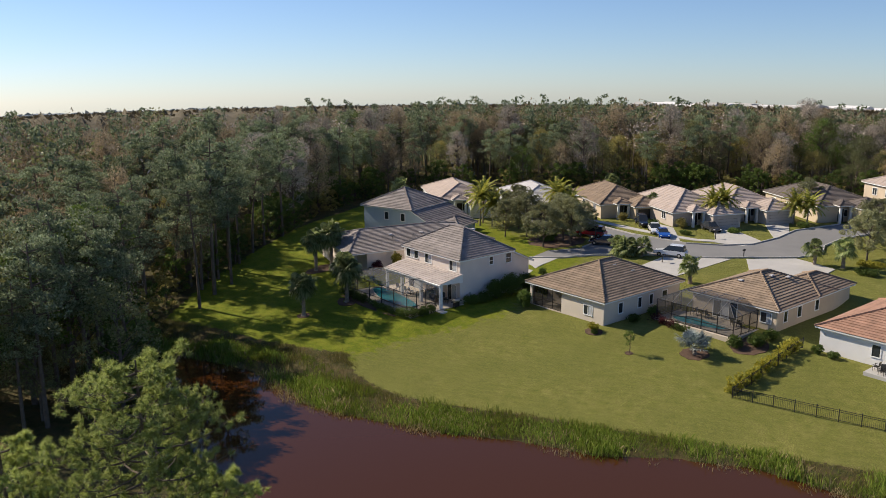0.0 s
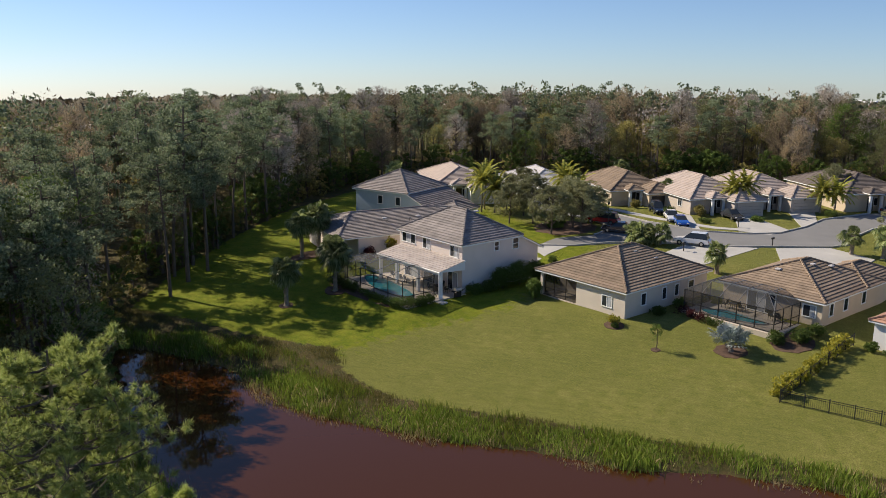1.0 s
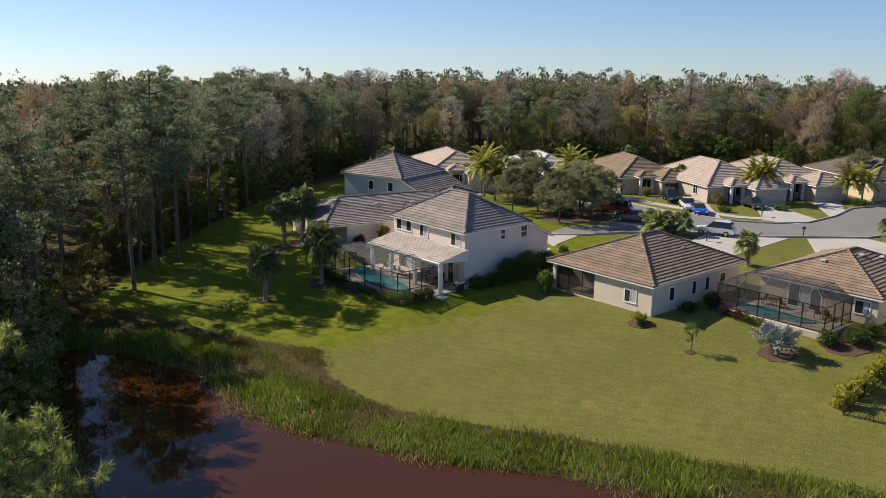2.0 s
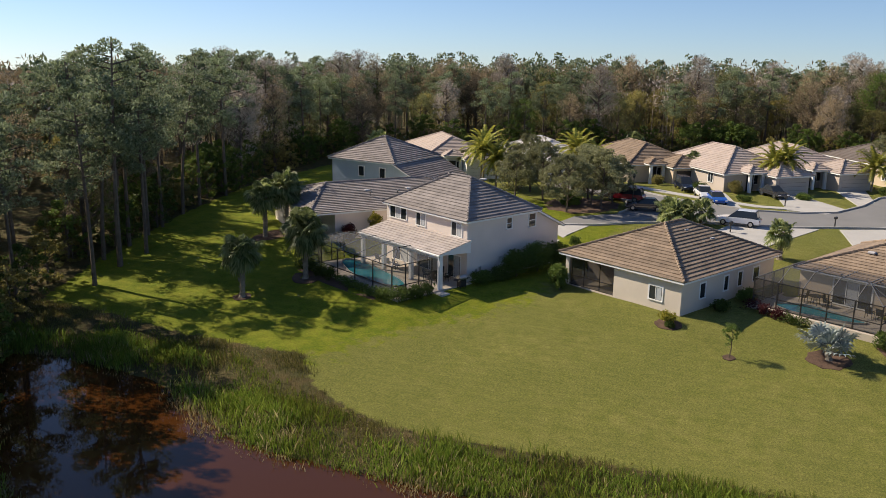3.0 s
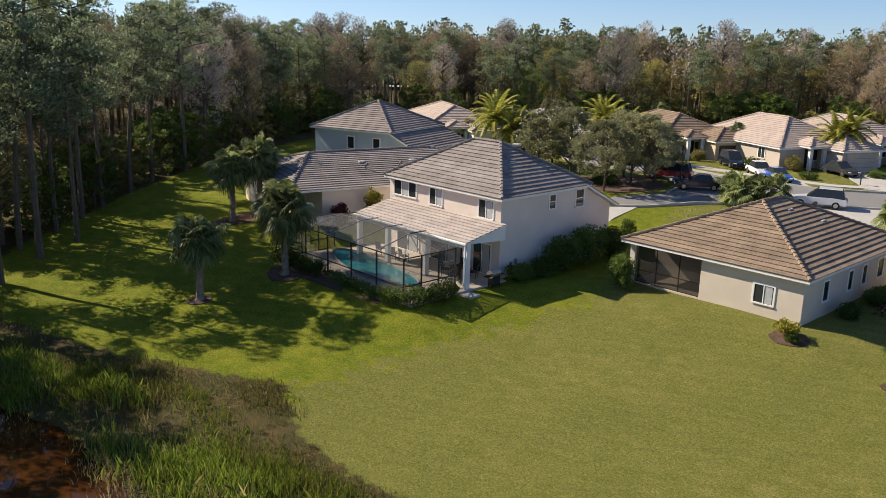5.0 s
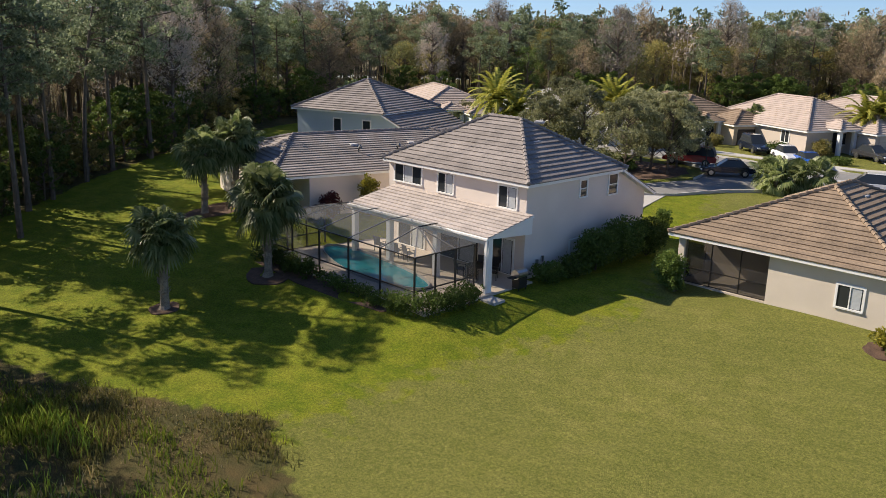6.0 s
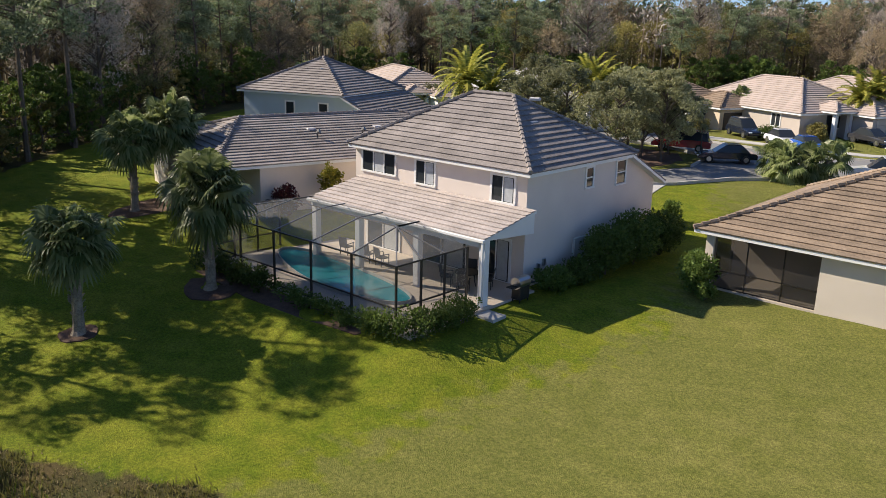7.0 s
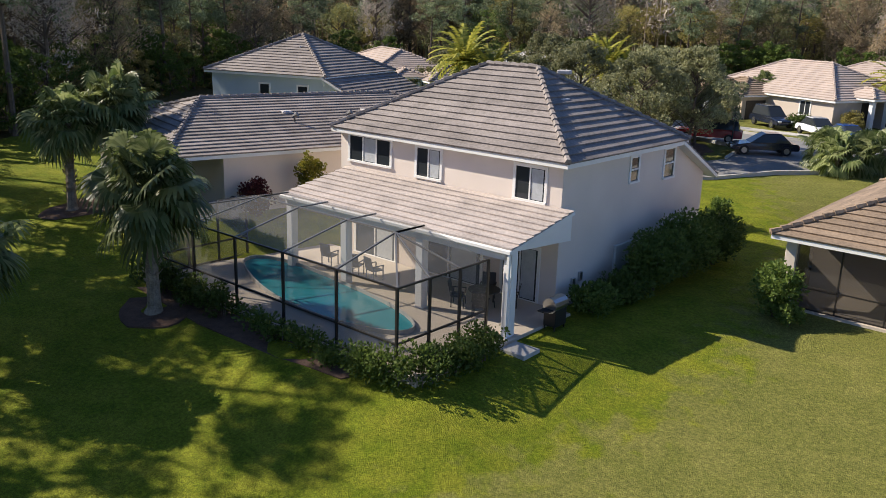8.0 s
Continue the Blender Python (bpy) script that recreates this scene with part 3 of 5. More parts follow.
def enclosure(x0, y0, x1, y1, z0, wall, top, inset, nx, ny, label, dark, mesh):
    """A pool cage: posts, rails, a raised flat roof with sloping sides, and a screen panel in each bay; y1 meets the house."""
    cage = thing("pool_enclosure", label, "screen enclosure", (0, 0, 0))
    xs = [x0 + (x1 - x0) * i / nx for i in range(nx + 1)]
    ys = [y0 + (y1 - y0) * i / ny for i in range(ny + 1)]
    zt, zr = z0 + wall, z0 + top
    ix0, ix1, iy0 = x0 + inset, x1 - inset, y0 + inset
    for x in xs:
        part("post", boxed((x - 0.04, y0 - 0.04, z0), (x + 0.04, y0 + 0.04, zt)), dark, cage)
    for y in ys[1:]:
        for x in (x0, x1):
            part("post", boxed((x - 0.04, y - 0.04, z0), (x + 0.04, y + 0.04, zt)), dark, cage)
    for z in (zt, z0 + 0.85, z0 + 0.05):
        part("rail", beamed((x0, y0, z), (x1, y0, z), 0.06), dark, cage)
        for x in (x0, x1):
            part("rail", beamed((x, y0, z), (x, y1, z), 0.06), dark, cage)
    for a, b in zip(xs, xs[1:]):
        part("screen_panel", flat([(a, y0, z0), (b, y0, z0), (b, y0, zt), (a, y0, zt)]), mesh, cage)
    for a, b in zip(ys, ys[1:]):
        for x in (x0, x1):
            part("screen_panel", flat([(x, a, z0), (x, b, z0), (x, b, zt), (x, a, zt)]), mesh, cage)
    rib = []
    rib += [((x0, y0, zt), (ix0, iy0, zr)), ((x1, y0, zt), (ix1, iy0, zr)), ((ix0, iy0, zr), (ix1, iy0, zr)), ((ix0, iy0, zr), (ix0, y1, zr)), ((ix1, iy0, zr), (ix1, y1, zr))]
    inner = [ix0 + (ix1 - ix0) * i / (nx - 1) for i in range(nx)]
    for x, q in zip(xs[1:-1], inner[1:-1] if len(inner) - 2 == len(xs) - 2 else [min(max(v, ix0), ix1) for v in xs[1:-1]]):
        rib += [((x, y0, zt), (q, iy0, zr)), ((q, iy0, zr), (q, y1, zr))]
    for y in ys[1:-1]:
        k = max(y, iy0)
        rib += [((x0, y, zt), (ix0, k, zr)), ((x1, y, zt), (ix1, k, zr))]
    for a, b in rib:
        part("roof_rib", beamed(a, b, 0.055), WHITE_ALU if dark is BRONZE else dark, cage)
    for pts in (
        [(x0, y0, zt), (x1, y0, zt), (ix1, iy0, zr), (ix0, iy0, zr)],
        [(x1, y0, zt), (x1, y1, zt), (ix1, y1, zr), (ix1, iy0, zr)],
        [(x0, y1, zt), (x0, y0, zt), (ix0, iy0, zr), (ix0, y1, zr)],
        [(ix0, iy0, zr), (ix1, iy0, zr), (ix1, y1, zr), (ix0, y1, zr)],
    ):
        part("roof_screen", flat(pts), mesh, cage)
    return cage


RIB = simple("greyed aluminium", (0.16, 0.155, 0.15), 0.45, 0.3)
WHITE_ALU = RIB
enclosure(-14.8, -4.15, -1.55, 0.2, 0.06, 2.62, 3.25, 2.9, 5, 3, "bronze aluminium pool cage with dark insect screen behind the house", BRONZE, SCREEN)
part("door_slab", boxed((-0.5, -0.4, -0.3), (0.5, 0.5, 0.02), 0.02), PAVING, h1, "concrete step slab")

# the single-storey neighbour
h2 = thing("house", "single-storey cream stucco house with tan tiled hip roof", "house", (0, 0, 0.1))
walls(h2, 9.9, 0.45 + 10.1, 16.45, 25.0, -0.5, 2.68, STUCCO)
walls(h2, 4.6, 13.6, 9.9, 25.0, -0.5, 2.68, STUCCO)
part("corner_pillar", boxed((4.6, 10.55, -0.5), (5.0, 10.95, 2.6), 0.02), STUCCO, h2)
part("porch_floor", boxed((4.6, 10.55, -0.4), (9.9, 13.6, 0.02)), DECK, h2)
part("porch_screen", flat([(5.0, 10.7, 0), (9.9, 10.7, 0), (9.9, 10.7, 2.6), (5.0, 10.7, 2.6)]), SCREEN_DENSE, h2, "dark screened porch opening")
part("porch_screen", flat([(4.75, 10.9, 0), (4.75, 13.6, 0), (4.75, 13.6, 2.6), (4.75, 10.9, 2.6)]), SCREEN_DENSE, h2)
for z in (0.05, 0.9):
    part("porch_rail", beamed((5.0, 10.7, z), (9.9, 10.7, z), 0.05), BRONZE, h2)
for x in (6.6, 8.3):
    part("porch_post", beamed((x, 10.7, 0), (x, 10.7, 2.6), 0.05), BRONZE, h2)
window(h2, "y", 10.55, 13.5, 14.7, 2, (0.75, 1.85), -1, drape=True)
for lo, hi in ((13.2, 13.9), (16.8, 17.4), (19.0, 19.6), (21.5, 22.4)):
    window(h2, "x", 16.45, lo, hi, 1, (0.9, 2.1), 1, drape=False)
hip_roof(h2, 4.1, 10.1, 16.9, 25.5, 2.8, 0.44, TILE_TAN, True)
vent_hood(h2, 11.6, 18.0, 5.0, 90), vent_hood(h2, 13.2, 19.6, 4.3, 90), vent_hood(h2, 9.4, 15.2, 4.6, 0)

# the neighbour with its own pool cage
h3 = thing("house", "single-storey tan stucco house with tan tiled roof", "house", (0, 0, 0.4))
walls(h3, 20.1, 22.5, 30.9, 35.0, -0.6, 2.4, STUCCO_TAN)
hip_roof(h3, 19.6, 22.0, 31.4, 35.5, 2.5, 0.40, TILE_TAN, True)
walls(h3, 25.0, 35.0, 30.9, 39.5, -0.6, 2.4, STUCCO_TAN, "garage_wall")
hip_roof(h3, 24.5, 31.0, 31.38, 40.0, 2.52, 0.42, TILE_TAN, False)
for lo, hi in ((24.0, 24.7), (27.0, 27.8), (31.0, 31.8)):
    window(h3, "x", 30.9, lo, hi, 1, (0.8, 2.0), 1, drape=False)
window(h3, "y", 22.5, 23.0, 26.0, 3, (0.1, 2.1), -1, "patio_door")
window(h3, "y", 22.5, 29.0, 30.2, 1, (0.8, 1.9), -1)
vent_hood(h3, 26.6, 28.5, 4.5, 90), vent_hood(h3, 27.6, 30.5, 4.2, 90), vent_hood(h3, 24.4, 25.6, 4.0)
tagged(part("pool_deck", boxed((18.6, 16.9, -0.6), (29.2, 22.4, 0.36), 0.02), DECK), "tan paved pool deck with planted edge", "deck", kind="structure")
enclosure(18.9, 17.2, 28.9, 22.0, 0.38, 2.2, 3.2, 1.7, 5, 3, "dark aluminium pool cage with a low vaulted screen roof", BRONZE, SCREEN_DARK)
pool2 = thing("swimming_pool", "small curved swimming pool inside the screen cage", "pool", (0, 0, 0))
ring = [(23.6 + 3.4 * math.cos(a) * (1 + 0.15 * math.sin(2 * a)), 18.9 + 1.25 * math.sin(a) * (1 + 0.2 * math.cos(3 * a)), 0.39) for a in [2 * math.pi * i / 32 for i in range(32)]]
part("water_surface", flat(ring), POOL, pool2)
bm = bmesh.new()
for p, q in zip(ring, ring[1:] + ring[:1]):
    beam(bm, p, q, 0.05, 0.25)
part("coping", bm, PAVING, pool2)


def bungalow(key, label, wall, tile, single, tall=2.9, slope=0.42, garage=True, storeys=1):
    """A house on its plot: walls, hip roof, garage wing with door, windows, entry."""
    x, y, z, a, w, d = PLOTS[key]
    h = thing("house", label, "house", (x, y, z), turn=a)
    walls(h, 0.45, 0.45, w - 0.45, d - 0.45, -0.6, tall - 0.1, wall)
    roof, r0, r1 = hip_roof(h, 0, 0, w, d, tall, slope, tile, single)
    for k in range(storeys):
        for u in (w * 0.45, w - 2.6):
            window(h, "y", 0.45, u, u + 0.8, 1, (0.9 + 2.7 * k, 2.1 + 2.7 * k), -1, drape=False)
        for u in (3.0, d * 0.5, d - 4.0):
            window(h, "x", w - 0.45, u, u + 1.1, 2, (0.9 + 2.7 * k, 2.1 + 2.7 * k), 1, drape=False)
            window(h, "x", 0.45, u, u + 1.1, 2, (0.9 + 2.7 * k, 2.1 + 2.7 * k), -1, drape=False)
    vent_hood(h, w * 0.6, d * 0.35, tall + slope * w * 0.33, 30)
    vent_hood(h, w * 0.35, d * 0.5, tall + slope * w * 0.3, 60)
    if garage:
        # the wing towards the street: garage, arched entry and a cross roof
        walls(h, w * 0.5, -3.4, w - 0.5, 0.5, -0.6, tall - 0.12, wall, "garage_wall")
        hip_roof(h, w * 0.5 - 0.4, -3.9, w - 0.02, 3.0, tall + 0.02, slope, tile, False)
        door = part("garage_door", boxed((w * 0.5 + 0.5, -3.46, 0), (w - 1.0, -3.38, 2.1)), wall if wall is not STUCCO_TAN else BRONZE, h, "panelled garage door")
        for k in range(1, 4):
            part("panel_groove", boxed((w * 0.5 + 0.5, -3.475, k * 0.52), (w - 1.0, -3.46, k * 0.52 + 0.02)), BRONZE, door)
        part("entry_door", boxed((w * 0.5 - 1.8, 0.38, 0), (w * 0.5 - 0.7, 0.46, 2.2)), BRONZE, h, "dark front door")
        for u in (w * 0.5 - 2.3, w * 0.5 - 0.35):
            part("entry_pillar", boxed((u - 0.2, -1.2, -0.2), (u + 0.2, -0.8, 2.7), 0.02), TRIM, h)
        hip_roof(h, w * 0.5 - 2.9, -1.6, w * 0.5 + 0.2, 2.4, tall + 0.25, slope, tile, False)
    return h


h4 = thing("house", "single-storey cream stucco house with long grey tiled hip roof", "house", (-18.4, 1.3, 0.95), turn=75.7)
walls(h4, 0.45, 0.45, 20.0, 13.5, -1.2, 2.8, STUCCO_PINK)
walls(h4, -2.1, 5.0, 0.45, 13.5, -1.2, 2.8, STUCCO_PINK, "end_wall")
hip_roof(h4, -2.5, 0, 20.5, 14.0, 2.9, 0.27, TILE_GREY, True, (4.2, 7.0))
vent_hood(h4, 5.6, 4.6, 4.1, 0), vent_hood(h4, 10.4, 4.4, 4.05, 0)
for u in (5.4, 8.6):
    part("vent_pipe", tube(bmesh.new(), [(u, 3.2, 3.7), (u, 3.2, 4.15), (u + 0.12, 3.05, 4.25)], [0.12, 0.12, 0.13], 8), WHITE_ALU, h4, "bent white metal vent pipe")
h9 = bungalow("h9", "two-storey pale blue stucco house with grey tiled hip roof", STUCCO_BLUE, TILE_GREY, True, 5.6, 0.5, garage=False, storeys=2)
bm = bmesh.new()
low = [(10.3, -0.6), (15.2, -0.6), (15.2, 3.1), (10.3, 5.45)]
va, vb = [bm.verts.new((u, 0.46, h)) for u, h in low], [bm.verts.new((u, 10.5, h)) for u, h in low]
bm.faces.new(va), bm.faces.new(vb[::-1])
for i in range(4):
    bm.faces.new((va[i], va[(i + 1) % 4], vb[(i + 1) % 4], vb[i]))
bmesh.ops.recalc_face_normals(bm, faces=bm.faces)
part("wing_wall", bm, STUCCO_BLUE, h9)
wing = part("wing_roof", flat([(10.5, 0, 5.56), (15.8, 0, 3.0), (15.8, 11, 3.0), (10.5, 11, 5.56)], 0.14), TRIM, h9, "lower side slope with white rake board")
roof_face(wing, (15.8, 0, 3.02), (15.8, 11, 3.02), (10.5, 11, 5.58), (10.5, 0, 5.58), TILE_GREY, True)
walls(h9, 13.0, 3.4, 17.6, 8.6, -0.6, 2.9, STUCCO_BLUE, "porch_wall")
hip_roof(h9, 12.6, 3.0, 18.0, 9.0, 3.05, 0.42, TILE_GREY, True)
bungalow("h13", "single-storey tan house with terracotta brown tiled roof", STUCCO_WHITE, TILE_RED, True, 2.7, garage=False)
bungalow("h10", "single-storey house with pinkish tiled roof", STUCCO_WHITE, TILE_PINK, False)
bungalow("h5", "single-storey white house with pale grey tiled roof", STUCCO_WHITE, TILE_PALE, False)
bungalow("h6", "single-storey house with brownish tiled roof", STUCCO_TAN, TILE_TAN, False, 2.6, 0.46)
bungalow("h7", "single-storey beige house with pinkish tiled roof and garage", STUCCO_BEIGE, TILE_PINK, False, 2.45, 0.5)
bungalow("h8", "single-storey house with tan pink tiled roof and garage", STUCCO_BEIGE, TILE_PINK, False, 2.45, 0.48)
bungalow("h11", "single-storey tan house with dark tiled roof", STUCCO_TAN, TILE_DARK, False)
bungalow("h12", "two-storey house with pinkish tiled hip roof", STUCCO_TAN, TILE_PINK, False, 5.6, storeys=2)
bungalow("h14", "single-storey house with pinkish tiled roof", STUCCO_WHITE, TILE_PINK, False)


# ---- trees and plants ----
def limb_points(a, b, sag, n=4):
    a, b = np.array(a, float), np.array(b, float)
    return [tuple(a + (b - a) * k / n + np.array((0, 0, sag * math.sin(math.pi * k / n)))) for k in range(n + 1)]


def pine_parts(seed, tall, per, clumps):
    """A slash pine: bare bent trunk, a few limbs, an airy flat-topped crown of needle tufts."""
    global rng
    rng = np.random.default_rng(seed)
    lean = rng.normal(size=2) * 0.35
    bend = [(lean[0] * (k / 5) ** 2 * 2, lean[1] * (k / 5) ** 2 * 2, tall * k / 5) for k in range(6)]
    bm = tube(bmesh.new(), bend, [0.24 * (1 - 0.15 * k) for k in range(6)], 7)
    c = []
    for i in range(clumps):
        h = tall * (0.52 + 0.48 * (i + rng.random()) / clumps)
        reach = (0.6 + 2.6 * math.sin(math.pi * min(1, (h / tall - 0.45) / 0.62))) * (0.5 + 0.7 * rng.random())
        a = rng.random() * 6.28
        k = h / tall
        base = (lean[0] * k * k * 2, lean[1] * k * k * 2, h - reach * 0.25)
        tip = (base[0] + reach * math.cos(a), base[1] + reach * math.sin(a), h)
        tube(bm, [base, tip], [0.07, 0.02], 4)
        c.append((*tip, 0.75 + 0.6 * rng.random()))
        c.append((base[0] + 0.55 * reach * math.cos(a), base[1] + 0.55 * reach * math.sin(a), h + 0.1, 0.55 + 0.45 * rng.random()))
    trunk = bpy.data.meshes.new("trunk")
    bm.to_mesh(trunk)
    bm.free()
    trunk.materials.append(BARK)
    return trunk, leafy("crown", c, per, 0.52, 0.15, PINE, 0.62, 0.6, True)


def broad_parts(seed, tall, per, clumps, mat, spread=0.3, size=0.30, bare=False, low=0.3):
    """A broadleaf tree: forking trunk and a crown of leaf clumps, or of bare twigs."""
    global rng
    rng = np.random.default_rng(seed)
    bm = tube(bmesh.new(), [(0, 0, 0), (0.1, 0.05, tall * 0.3), (0.15, -0.1, tall * 0.6), (0.1, 0, tall * 0.9)], [0.02 * tall, 0.015 * tall, 0.010 * tall, 0.02], 6)
    c = []
    for i in range(clumps):
        h = tall * (low + (1 - low) * rng.random() ** 0.8)
        reach = tall * spread * math.sin(math.pi * min(0.97, 0.12 + 0.85 * (h / tall - low) / (1 - low))) ** 0.6 * (0.35 + 0.75 * rng.random())
        a = rng.random() * 6.28
        tip = (reach * math.cos(a), reach * math.sin(a), h)
        if i % 2 == 0 or bare:
            tube(bm, [(0.1, 0, max(tall * 0.2, h - reach * 0.8)), tip], [0.006 * tall, 0.012], 4)
        c.append((*tip, tall * 0.075 * (0.7 + 0.7 * rng.random())))
    trunk = bpy.data.meshes.new("trunk")
    bm.to_mesh(trunk)
    bm.free()
    trunk.materials.append(BARK)
    if bare:
        return trunk, leafy("crown", c, per * 2, 0.75, 0.075, mat, 1.0, 0.5, True)
    return trunk, leafy("crown", c, per * 2, size * 1.05, size * 0.55, mat, 0.8, 0.2, True)


def tree(name, meshes, x, y, label, category, scale=1.0, turn=0.0, group="", z=None):
    ob = thing(name, label, category, (x, y, (ground_at(x, y) if z is None else z) - 0.08), group)
    ob.matrix_world = pose(x, y, (ground_at(x, y) if z is None else z) - 0.08, 0, 0, turn) @ Matrix.Diagonal((scale, scale, scale, 1))
    for n, me in zip(("trunk", "crown"), meshes):
        new(n, me).parent = ob
    return ob


PINES = [pine_parts(s, 17.5, 110, 24) for s in (1, 2, 3, 4)]
BROADS = [broad_parts(11, 11, 40, 60, OAK), broad_parts(12, 10, 40, 60, AUTUMN, 0.28), broad_parts(13, 12, 40, 60, BUSH, 0.3), broad_parts(14, 13, 40, 60, BROWN, 0.26, bare=True), broad_parts(15, 14, 34, 60, GREYTWIG, 0.2, bare=True), broad_parts(16, 5, 30, 45, BUSH, 0.45, low=0.08), broad_parts(17, 4, 30, 45, AUTUMN, 0.5, low=0.08)]
WORDS = {0: ("tree", "broad green oak at the edge of the woods"), 1: ("tree", "yellow green tree in the woods"), 2: ("tree", "dense green tree in the woods"), 3: ("tree", "bare brown winter tree in the woods"), 4: ("tree", "bare grey winter tree in the woods"), 5: ("shrub", "wild green shrub under the trees"), 6: ("shrub", "wild yellowish shrub under the trees")}

path_xy = np.array([(78, -64), (63, -53), (51, -45), (39.6, -37.7), (27.8, -31), (14.6, -20.6)])


seeds = np.random.default_rng(3)
POOL_XY = np.concatenate([np.stack([seeds.uniform(-330, 260, 30000), seeds.uniform(-230, 330, 30000)], 1), np.stack([seeds.uniform(-110, 60, 30000), seeds.uniform(-75, 150, 30000)], 1)])
POOL_EDGE = away(POOL_XY[:, 0], POOL_XY[:, 1], GLADE)
keep = ~((POOL_XY[:, 0] > 2) & (POOL_XY[:, 1] < -34)) & (POOL_EDGE > -1.5) & (POOL_EDGE < 240) & (np.min(np.hypot(POOL_XY[:, None, 0] - path_xy[None, :, 0], POOL_XY[:, None, 1] - path_xy[None, :, 1]), 1) > 14)
POOL_XY, POOL_EDGE = POOL_XY[keep], POOL_EDGE[keep]


def wood_spot(lo, hi, r, near=0.0):
    """Random places in the woods, lo to hi metres behind their edge."""
    while True:
        x, y = POOL_XY[:, 0], POOL_XY[:, 1]
        k = r.integers(len(x))
        if lo <= POOL_EDGE[k] <= hi:
            return x[k], y[k], POOL_EDGE[k]


pick = np.random.default_rng(21)
near_spots = []
while len(near_spots) < 330:
    x, y, e = wood_spot(0.5, 34, pick)
    if x > 60 or y < -75 or (x > 30 and y < 60):
        continue
    if all((x - a) ** 2 + (y - b) ** 2 > 3.2 for a, b, _ in near_spots):
        near_spots.append((x, y, e))
for x, y, e in near_spots:
    west = y < 0.3 * x + 45
    roll = pick.random()
    if roll < (0.48 if west else 0.32):
        tree("pine_tree", PINES[pick.integers(4)], x, y, "tall slash pine with bare trunk and airy dark crown", "pine tree", pick.uniform(0.8, 1.04) * (0.96 if west else 0.84) * (1 + 0.06 * min(1, e / 26)), pick.uniform(0, 360), "pines at the edge of the woods")
    else:
        k = int(pick.choice([0, 1, 2, 3, 4], p=[0.22, 0.22, 0.12, 0.28, 0.16] if west else [0.2, 0.2, 0.12, 0.28, 0.2]))
        tree("tree", BROADS[k], x, y, WORDS[k][1], "tree", pick.uniform(0.75, 1.12) * (1 + 0.16 * min(1, e / 26)), pick.uniform(0, 360), "mixed trees at the edge of the woods")
for i, (x, y) in enumerate(((-27.6, -17.0), (-29.5, -13.6), (-30.5, -17.5), (-33, -14), (-35.5, -11), (-37.5, -8.5), (-41, -4.5), (-44, -1), (-47, 4), (-34, -18), (-38, -13), (-8, -38), (-4.5, -43), (-19, -31), (-15, -39), (-25, -27), (-24.2, -20.6), (-1.5, -45), (-6.2, -39.5))):
    tree("pine_tree", PINES[i % 4], x, y, "tall slash pine at the edge of the lawn", "pine tree", (1.2 if i == 0 else 0.88 + 0.05 * (i % 5)), 77 * i, "pines at the edge of the woods")
for i in range(270):
    x, y, e = wood_spot(-1.0, 5, pick)
    while x > 60 or y < -60 or (x > 30 and y < 60):
        x, y, e = wood_spot(-1.0, 5, pick)
    k = 5 + int(pick.random() < 0.4)
    tree("shrub", BROADS[k], x, y, WORDS[k][1], "shrub", pick.uniform(0.6, 1.3), pick.uniform(0, 360), "undergrowth of the woods")


for i, (x, y) in enumerate(((-14, -37.5), (-18, -39), (-11, -40), (-13, -44), (-8, -44.5), (-5, -48.5), (-22, -33), (-10, -48), (-1.5, -52))):
    k = (2, 0)[i % 2]
    tree("tree", BROADS[k], x, y, "dense green tree on the bank of the pond", "tree", 1.25 + 0.06 * (i % 4), 61 * i, "trees on the bank of the pond")


def light_tree(seed, tall, n, kind):
    """A far tree as plain arrays of leaf cards with a thin trunk."""
    global rng
    rng = np.random.default_rng(seed)
    if kind == "pine":
        c = ball_points(14, 0.5) * (2.0, 2.0, tall * 0.22) + (0, 0, tall * 0.74)
        p = np.repeat(c, n // 14, 0)
        p = p + ball_points(len(p), 0.4) * (0.9, 0.9, 0.6)
        v, f = cards(p, 0.75, 0.32, np.array((0, 0, 0.4)), 0.8)
    else:
        lobes = ball_points(9, 0.4) * (tall * 0.19, tall * 0.19, tall * 0.26) + (0, 0, tall * 0.64)
        p = np.repeat(lobes, n // 9, 0)
        p = p + ball_points(len(p), 0.55) * (tall * 0.13, tall * 0.13, tall * 0.12)
        v, f = cards(p, 0.75 if kind == "bare" else 0.65, 0.24 if kind == "bare" else 0.42, np.array((0, 0, 0.35)), 0.9)
    t = 0.14
    tv = np.array([(-t, 0, 0), (t, 0, 0), (t * 0.5, 0, tall * 0.8), (-t * 0.5, 0, tall * 0.8), (0, -t, 0), (0, t, 0), (0, t * 0.5, tall * 0.8), (0, -t * 0.5, tall * 0.8)])
    return np.concatenate([v, tv]), np.concatenate([f, np.arange(8).reshape(2, 4) + len(v)])


